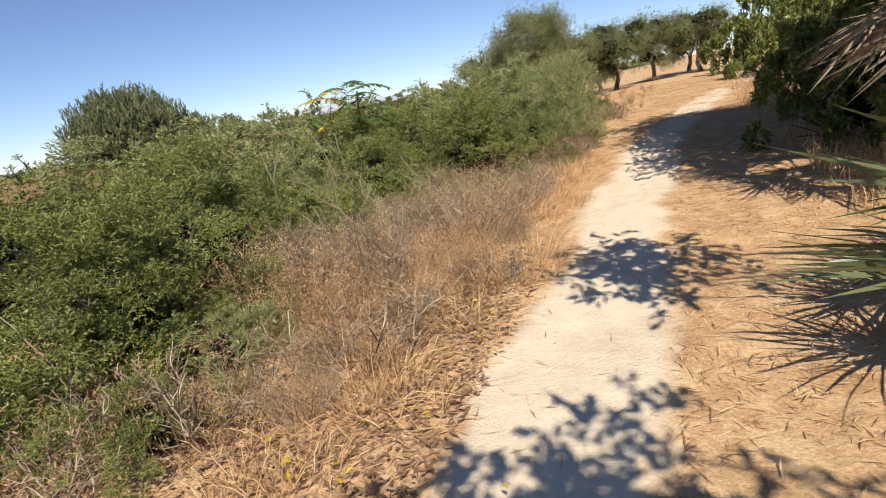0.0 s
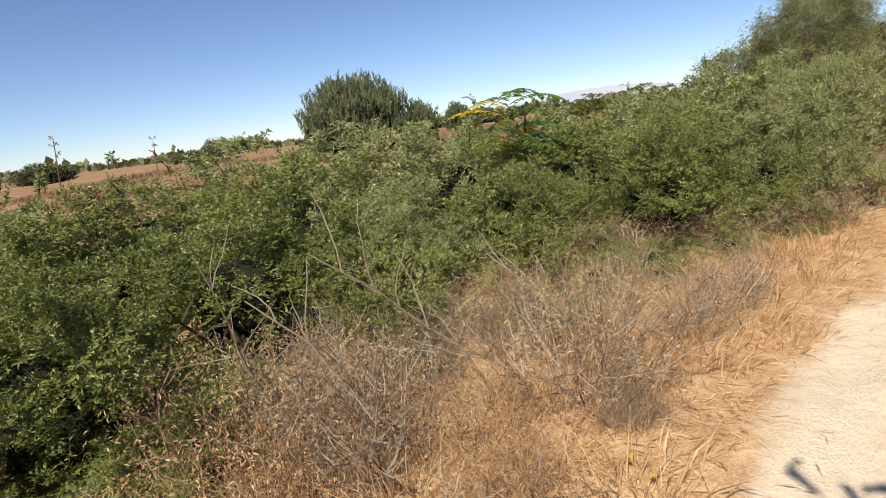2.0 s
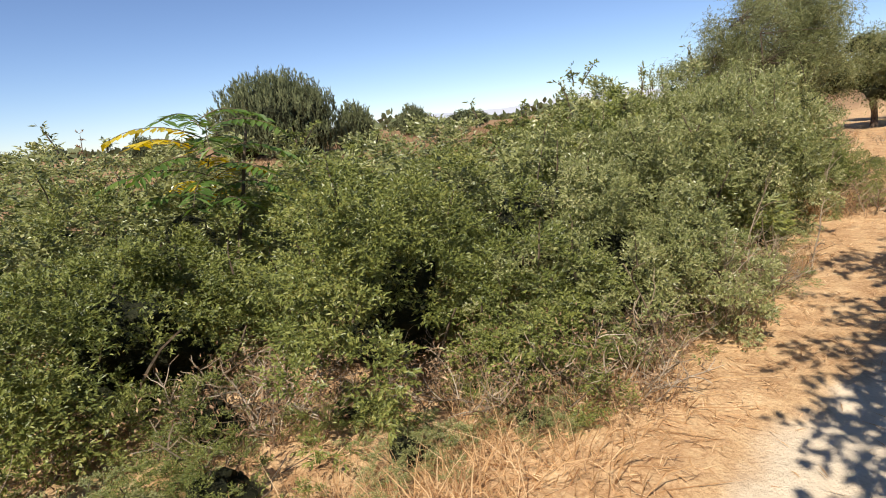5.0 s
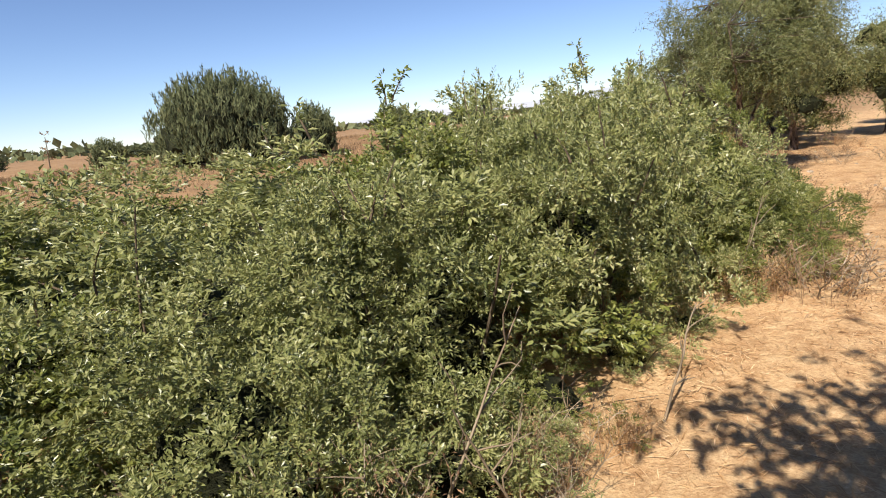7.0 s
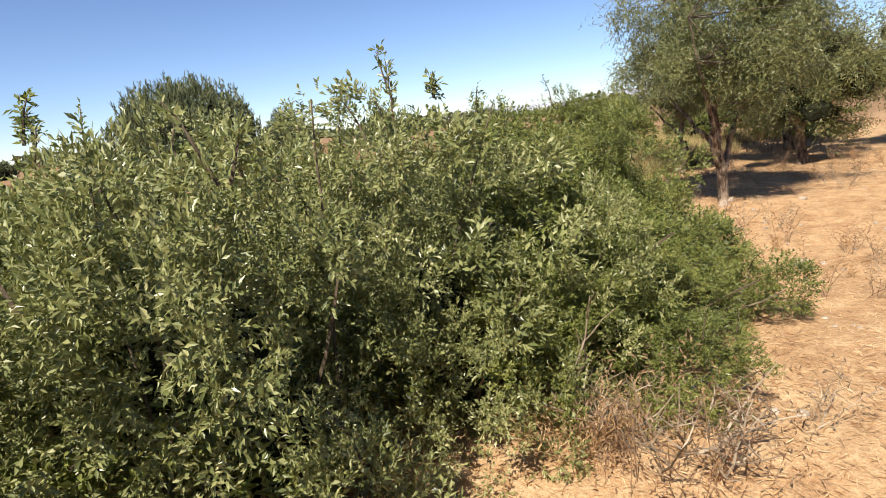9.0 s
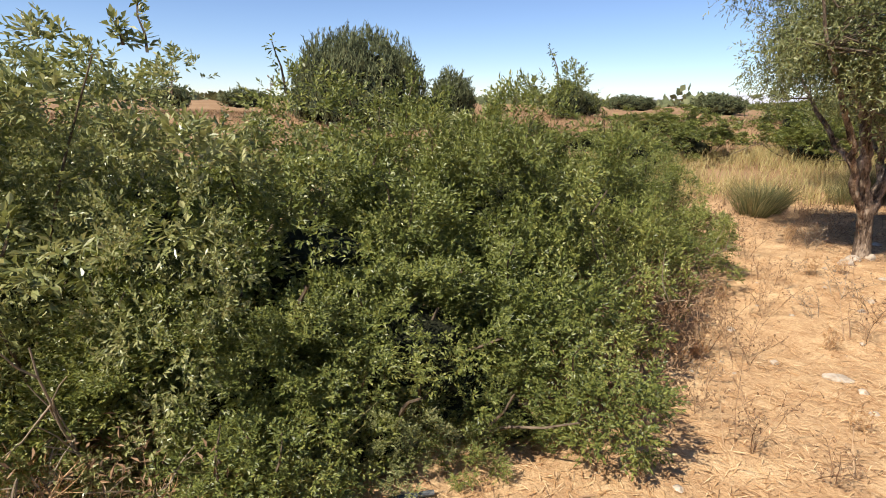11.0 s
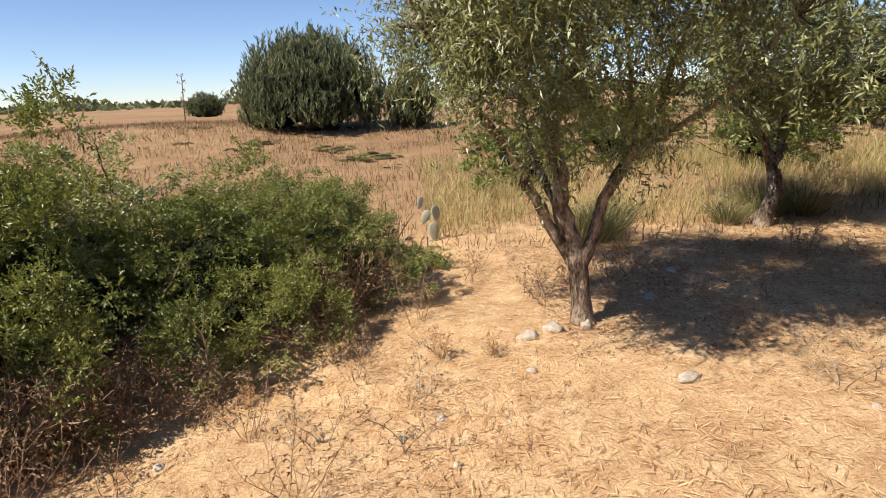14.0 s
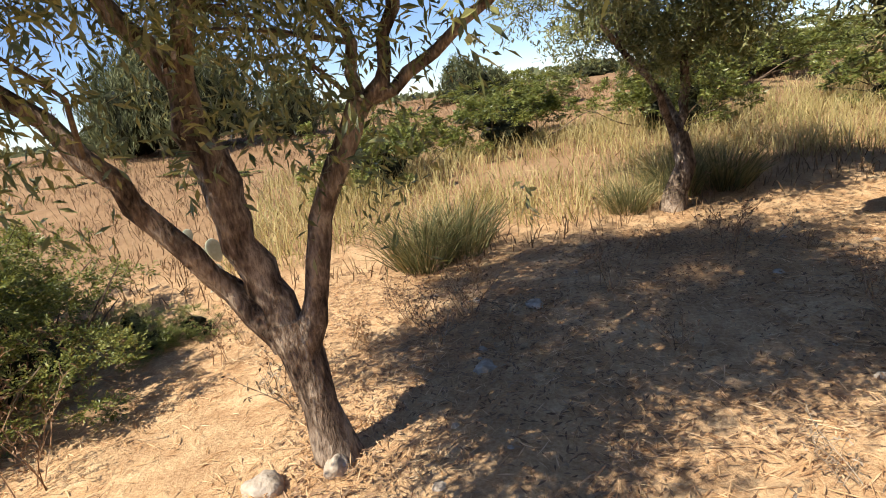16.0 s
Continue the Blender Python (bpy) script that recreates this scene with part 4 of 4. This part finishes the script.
scatter([dry_bush(96, "tangled heap of brown dead twigs at the edge of the hedge", DRY_STEM, DRY_STEM, 0.5, 0.4, 70, 44)],
        [(-3.6, 15.95), (-3.3, 15.75), (-5.0, 17.15), (-2.5, 15.0)], 20, 0.8, 1.1)
scatter([dry_bush(97, "straw-coloured withered plant at the foot of the hedge", STRAW, STRAW, 0.6, 0.3, 60, 18)],
        [(-1.8, 12.75), (-1.75, 13.15), (-1.5, 10.6)], 21, 0.55, 0.8)
scatter([dry_bush(95, "brown withered shrub standing in front of the hedge", DRY_STEM, GREY_STEM, 0.85, 0.22, 50, 14)],
        [(-1.45, 9.3), (-1.5, 10.1), (-1.55, 8.6)], 19, 0.55, 0.85)


def grass_tuft(seed, name, label, category, group, material, n, spread, length, width, droop, lean=0.55, loose=0.14):
    """A tuft of blades that fan out from a small foot."""
    rng = np.random.default_rng(seed)
    a = rng.uniform(0, 6.28, n)
    q = np.sqrt(rng.uniform(0, 1, n)) * spread
    root = np.stack([q * np.cos(a), q * np.sin(a), np.full(n, -0.03)], 1)
    d = np.stack([np.cos(a) * lean * q / spread, np.sin(a) * lean * q / spread, np.ones(n)], 1) + rng.normal(size=(n, 3)) * loose
    v, f = grass(root, d, length, width, rng, droop)
    return tagged(mesh_part(name, v, f, material), label, category, group)


TUFTS = [grass_tuft(101, "grass_tuft", "dry straw-coloured grass tuft beside the path", "grass", "dry tufts along the path", STRAW, 120, 0.2, 0.3, 0.004, 0.5, 0.8, 0.45),
         grass_tuft(102, "grass_tuft", "dry tan grass tuft beside the path", "grass", "dry tufts along the path", STRAW, 110, 0.2, 0.22, 0.004, 0.6, 0.8, 0.5)]
_r = random.Random(12)
scatter(TUFTS, [(_r.uniform(-2.0, -1.1) - 0.1 * (y < 2.5), y) for y in np.linspace(1.3, 8.3, 78)], 13, 0.7, 1.35)

TUSSOCKS = [grass_tuft(111, "grass_tussock", "dark green spiky grass tussock with dry blades", "grass", "tussocks behind the olive trees", GRASS_GREEN, 620, 0.24, 0.75, 0.008, 0.3, 0.75),
            grass_tuft(112, "grass_tussock", "grey-green spiky grass tussock with dry blades", "grass", "tussocks behind the olive trees", GRASS_GREEN, 520, 0.2, 0.6, 0.008, 0.3, 0.7)]
scatter(TUSSOCKS, [(-6.6, 19.55), (-6.75, 19.85), (-7.1, 21.95), (-7.05, 22.35), (-6.9, 21.35), (-2.05, 13.5)], 14, 0.7, 1.0)


def grass_stuff(name, seed, n, box, length, width, material, label, edge=None):
    rng = np.random.default_rng(seed)
    x = rng.uniform(box[0], box[1], n)
    y = rng.uniform(box[2], box[3], n)
    keep = np.sin(x * 1.3 + np.sin(y)) * np.sin(y * 1.1 + 0.7 * x) + rng.normal(size=n) * 0.5 > -0.3
    if edge is not None:
        keep &= edge(x, y)
    x, y = x[keep], y[keep]
    root = np.stack([x, y, ground_z(x, y) - 0.02], 1)
    d = rng.normal(size=(len(x), 3)) * 0.28 + np.array([0, 0, 1.0])
    v, f = grass(root, d, length, width, rng, 0.4)
    tagged(mesh_part(name, v, f, material), label, "grass", kind="stuff")


grass_stuff("pale_grass", 121, 17000, (-11.0, -6.9, 18.0, 28.0), 0.4, 0.008, GRASS_PALE, "pale yellow-green grass behind the olive trees", lambda x, y: x < -7.1 - 0.35 * np.sin(y * 2) - 0.05 * np.abs(y - 20))
grass_stuff("field_grass", 122, 70000, (-24, -6.5, 2.0, 34.0), 0.19, 0.009, FIELD_BLADE, "dry brown grass of the field behind the hedge")
grass_stuff("field_grass", 123, 16000, (-24, -6.5, 2.0, 34.0), 0.26, 0.008, DRY_STEM, "dead brown stalks of the field behind the hedge")
grass_stuff("verge_grass", 124, 9000, (1.0, 2.6, 3.0, 18.0), 0.3, 0.006, STRAW, "dry grass on the shaded verge of the path")


def stone(seed, size, label):
    rng = np.random.default_rng(seed)
    bm = bmesh.new()
    bmesh.ops.create_icosphere(bm, subdivisions=3, radius=1.0)
    off = Vector(rng.uniform(0, 50, 3))
    for v in bm.verts:
        k = 1 + 0.38 * noise.noise(v.co * 1.3 + off) + 0.12 * noise.noise(v.co * 4 + off)
        v.co = Vector((v.co.x * size[0], v.co.y * size[1], v.co.z * size[2])) * k
    me = bpy.data.meshes.new("stone")
    bm.to_mesh(me)
    bm.free()
    me.polygons.foreach_set("use_smooth", np.ones(len(me.polygons), bool))
    me.materials.append(STONE)
    return tagged(new("stone", me), label, "stone", "pale stones on the ground")


def put(ob, x, y, turn=0.0, lift=0.0):
    ob.matrix_basis = pose(x, y, gz(x, y) + lift, 0, 0, turn)


for seed, (x, y), size, text in [(1, (-4.28, 18.66), (0.07, 0.06, 0.055), "chalky white stone at the foot of an olive tree"), (2, (-4.18, 18.48), (0.08, 0.06, 0.05), "chalky white stone at the foot of an olive tree"),
                                 (3, (-4.3, 18.9), (0.05, 0.04, 0.05), "small white stone against an olive trunk"), (4, (-3.75, 18.4), (0.035, 0.03, 0.02), "flat pale stone in the straw"),
                                 (5, (-2.45, 16.58), (0.085, 0.055, 0.025), "flat pale stone in the straw"), (6, (-3.5, 19.2), (0.085, 0.05, 0.022), "flat pale stone half sunk in the straw"),
                                 (7, (-4.8, 19.55), (0.06, 0.05, 0.035), "pale stone in the shade of an olive tree"), (8, (-5.4, 20.0), (0.05, 0.05, 0.03), "pale stone in the shade of an olive tree")]:
    put(stone(seed, size, text), x, y, seed * 50)
pebble = stone(9, (0.022, 0.018, 0.014), "small pale pebble lying in the straw")
put(pebble, -3.0, 17.9)
_r = random.Random(15)
for _ in range(90):
    x, y, s = _r.uniform(-6, -1.2), _r.uniform(13.5, 22.5), _r.uniform(0.5, 1.5)
    if x > -1.7 - (y - 12.5) * 0.6 or y > 18:
        copy_thing(pebble, pose(x, y, gz(x, y), 0, 0, _r.uniform(0, 360)) @ Matrix.Diagonal((s, s, s, 1)))


def pipe(a, b, label):
    """A weathered irrigation pipe that lies on the ground."""
    pts = []
    for k in range(9):
        u = k / 8
        x, y = a[0] + (b[0] - a[0]) * u, a[1] + (b[1] - a[1]) * u + 0.0
        x += 0.015 * math.sin(u * 5)
        pts.append((np.array((x, y, gz(x, y) + 0.012)), 0.011))
    v, f = tubes([pts], 8)
    tagged(mesh_part("irrigation_pipe", v, f, PIPE, smooth=True), label, "pipe", "irrigation pipes")


pipe((-1.72, 13.1), (-1.8, 14.1), "dark weathered irrigation pipe lying in the straw")
pipe((-1.93, 17.45), (-2.15, 18.6), "dark weathered irrigation pipe lying in the straw")


def prickly_pear(x, y):
    """Pale flat pads, one out of another."""
    top = tagged(new("prickly_pear"), "bleached prickly pear with pale flat pads in the hedge", "cactus")
    for i, (dx, dy, dz, tilt, turn, s) in enumerate([(0, 0, 0.1, 0, 15, 0.9), (0.0, 0.03, 0.3, 10, 20, 0.95), (0.0, 0.06, 0.53, 14, 35, 0.85), (0.0, -0.07, 0.49, -24, 10, 0.7), (-0.01, -0.13, 0.67, -12, 25, 0.6)]):
        bm = bmesh.new()
        bmesh.ops.create_uvsphere(bm, u_segments=16, v_segments=10, radius=1.0)
        for v in bm.verts:
            w = 0.075 * (1 + 0.25 * v.co.z)
            v.co = Vector((v.co.x * 0.014, v.co.y * w, v.co.z * 0.13)) * s
        bm.transform(pose(dx, dy, dz, tilt, 0, turn))
        me = bpy.data.meshes.new("pad")
        bm.to_mesh(me)
        bm.free()
        me.polygons.foreach_set("use_smooth", np.ones(len(me.polygons), bool))
        me.materials.append(PAD)
        new("pad", me).parent = top
    top.location = (x, y, gz(x, y) - 0.16)
    top.scale = (0.88, 0.88, 0.88)


prickly_pear(-6.9, 18.0)


def feather_leaf_plant(x, y):
    """A sapling with long feathered leaves, some of them turned yellow."""
    rng = np.random.default_rng(131)
    top = tagged(new("sapling"), "sapling with long feathered leaves, partly yellow, rising from the hedge", "sapling")
    v, f = tubes([wander((0, 0, -0.1), (0.02, 0, 1), 1.76, 0.025, 0.012, 6, rng, 0.06)], 6)
    mesh_part("stem", v, f, TWIG, top, smooth=True)
    for i in range(20):
        a = i * 2.4
        z = 1.05 + 0.7 * i / 20
        line = wander((0, 0, z), (math.cos(a), math.sin(a), 0.65), rng.uniform(0.5, 0.75), 0.005, 0.002, 7, rng, 0.05, -0.16)
        pts = np.array([p for p, _ in line])
        d = unit(np.gradient(pts, axis=0))
        side = unit(np.cross(d, [0, 0, 1.0]))
        roots = np.concatenate([pts[1:], pts[1:], (pts[1:] + pts[:-1]) / 2, (pts[1:] + pts[:-1]) / 2])
        dirs = np.concatenate([side[1:], -side[1:], side[1:], -side[1:]]) + np.tile(d[1:], (4, 1)) * 0.4 - np.array([0, 0, 0.25])
        v, f = blades(roots, dirs, 0.13, 0.045, 0.1, rng, 0.0, (0, 0, 1), 0.3)
        leaf = mesh_part("leaf", v, f, YELLOW if i in (1, 4, 6, 9, 12, 15) else FERN, top, "yellowed feathered leaf" if i in (1, 4, 6, 9, 12, 15) else "")
        v, f = tubes([line], 4)
        mesh_part("leaf_stalk", v, f, TWIG, leaf)
    top.location = (x, y, gz(x, y))


feather_leaf_plant(-4.55, 7.5)


def flower_stalk(seed, x, y, height):
    """A dry agave stalk: a straight pole with short side stems that carry clumps of seed heads."""
    rng = np.random.default_rng(seed)
    top = tagged(new("flower_stalk"), "tall dry flower stalk standing on the far field", "stalk", "dry stalks on the field")
    pole = wander((0, 0, -0.1), (rng.normal() * 0.05, 0.05, 1), height, 0.035, 0.015, 6, rng, 0.03)
    v, f = tubes([pole], 6)
    mesh_part("stem", v, f, TWIG, top, smooth=True)
    for k in range(9):
        p = pole[3 + k % 4][0] + np.array([0, 0, rng.uniform(-0.1, 0.1)])
        a = rng.uniform(0, 6.28)
        side = wander(p, (math.cos(a), math.sin(a), 0.5), rng.uniform(0.12, 0.24), 0.012, 0.008, 3, rng, 0.1)
        v, f = joined([tubes([side], 5), blades(np.repeat(side[-1][0][None], 10, 0), rng.normal(size=(10, 3)) + np.array([0, 0, 0.8]), 0.12, 0.04, 0.1, rng)])
        mesh_part("seed_head", v, f, DRY_STEM, top)
    top.location = (x, y, gz(x, y))


flower_stalk(171, -30.0, 7.2, 2.4)
flower_stalk(172, -31.0, 11.6, 1.9)


def dead_branch(seed, start, direction, length, label, forks=5, r=0.008):
    """A bare crooked branch with its side twigs."""
    rng = np.random.default_rng(seed)
    top = tagged(new("dead_branch"), label, "branch", "dead branches in the hedge")
    main = wander((0, 0, 0), direction, length, r, r * 0.35, 7, rng, 0.14)
    v, f = tubes([main], 5)
    mesh_part("stem", v, f, GREY_STEM, top, smooth=True)
    for k in range(forks):
        i = 2 + k % 5
        twig = wander(main[i][0], unit(np.array(direction, float)) + rng.normal(size=3) * 0.6, length * rng.uniform(0.15, 0.4), r * 0.5, r * 0.2, 4, rng, 0.2)
        v, f = tubes([twig], 5)
        mesh_part("side_twig", v, f, GREY_STEM, top, smooth=True)
    top.location = (start[0], start[1], gz(start[0], start[1]) + start[2])


dead_branch(154, (-2.0, 3.6, 0.0), (-0.3, -0.5, 1.0), 1.1, "long bleached forked branch in the dead bushes", 9, 0.009)
dead_branch(155, (-1.8, 4.7, 0.0), (-0.5, -0.2, 1.0), 0.9, "bleached forked branch in the dead bushes", 9, 0.008)
dead_branch(156, (-2.4, 5.4, 0.0), (0.2, -0.4, 1.0), 0.8, "bleached forked branch in the dead bushes", 9, 0.008)
dead_branch(141, (-1.55, 9.55, 0.0), (0.25, 0.25, 1), 0.95, "bleached dead branch rising in front of the hedge", 7)
dead_branch(142, (-1.4, 9.9, 0.0), (0.1, -0.2, 1), 0.7, "bleached dead branch rising in front of the hedge", 6)
dead_branch(143, (-1.45, 10.9, 0.0), (0.1, 0.5, 0.9), 0.6, "pale dead branch leaning out of the hedge", 6)
dead_branch(145, (-1.5, 8.6, 0.0), (0.2, -0.3, 0.9), 0.7, "pale dead branch at the foot of the hedge", 7)
dead_branch(146, (-1.9, 2.55, 0.05), (0.4, 0.5, 0.25), 0.5, "whitened dead branch lying on the bank", 3, 0.012)
dead_branch(147, (-2.7, 1.5, 0.0), (-0.5, 0.2, 1), 0.9, "forked bare branch standing on the bank", 6)
dead_branch(148, (-2.1, 4.2, 0.0), (-0.6, -0.3, 1.0), 1.3, "long bleached forked branch in the dead bushes", 11, 0.0075)
dead_branch(149, (-2.6, 3.4, 0.0), (-0.5, -0.4, 1.0), 1.2, "long bleached forked branch in the dead bushes", 11, 0.0075)
dead_branch(150, (-3.0, 15.45, 0.0), (0.2, 0.1, 1), 0.8, "bare dead branch at the edge of the hedge", 8)
dead_branch(151, (-2.85, 15.7, 0.0), (0.4, -0.2, 0.6), 0.6, "bare dead branch at the edge of the hedge", 8)
dead_branch(152, (-2.0, 12.9, 0.0), (0.3, 0.2, 0.8), 0.75, "bare dead branch at the edge of the hedge", 8)
dead_branch(153, (-4.0, 16.55, 0.0), (0.3, 0.0, 1), 0.75, "bare dead branch at the edge of the hedge", 7)


def leafy_shoot(seed, x, y, height, label):
    """A thin upright shoot with a tuft of leaves at its top, rising out of the hedge."""
    rng = np.random.default_rng(seed)
    top = tagged(new("leafy_shoot"), label, "shoot", "tall shoots above the hedge")
    line = wander((0, 0, 0), (rng.normal() * 0.05, rng.normal() * 0.05, 1), height, 0.012, 0.003, 9, rng, 0.05)
    v, f = tubes([line], 5)
    mesh_part("stem", v, f, TWIG, top, smooth=True)
    pts = np.array([p for p, _ in line])[-4:]
    t = rng.uniform(0, 2.999, 46)
    i = t.astype(int)
    p = pts[i] + (pts[i + 1] - pts[i]) * (t - i)[:, None] + rng.normal(size=(46, 3)) * 0.035
    v, f = sprigs(p, unit(rng.normal(size=p.shape) + np.array([0, 0, 0.7])), 6, 0.03, 0.0115, rng, 0.8, 0.04)
    mesh_part("leafage", v, f, SHRUB_GREY, top)
    top.location = (x, y, gz(x, y) - 0.02)


for seed, (x, y), h in [(162, (-2.92, 12.0), 1.62), (163, (-2.6, 12.5), 1.7), (164, (-3.95, 14.1), 1.72), (165, (-3.1, 11.4), 1.65), (166, (-2.75, 9.1), 1.4), (167, (-2.4, 11.9), 1.68),
                        (168, (-2.2, 11.2), 1.5), (169, (-3.3, 12.2), 1.65)]:
    leafy_shoot(seed, x, y, h, "thin upright leafy shoot rising above the hedge")
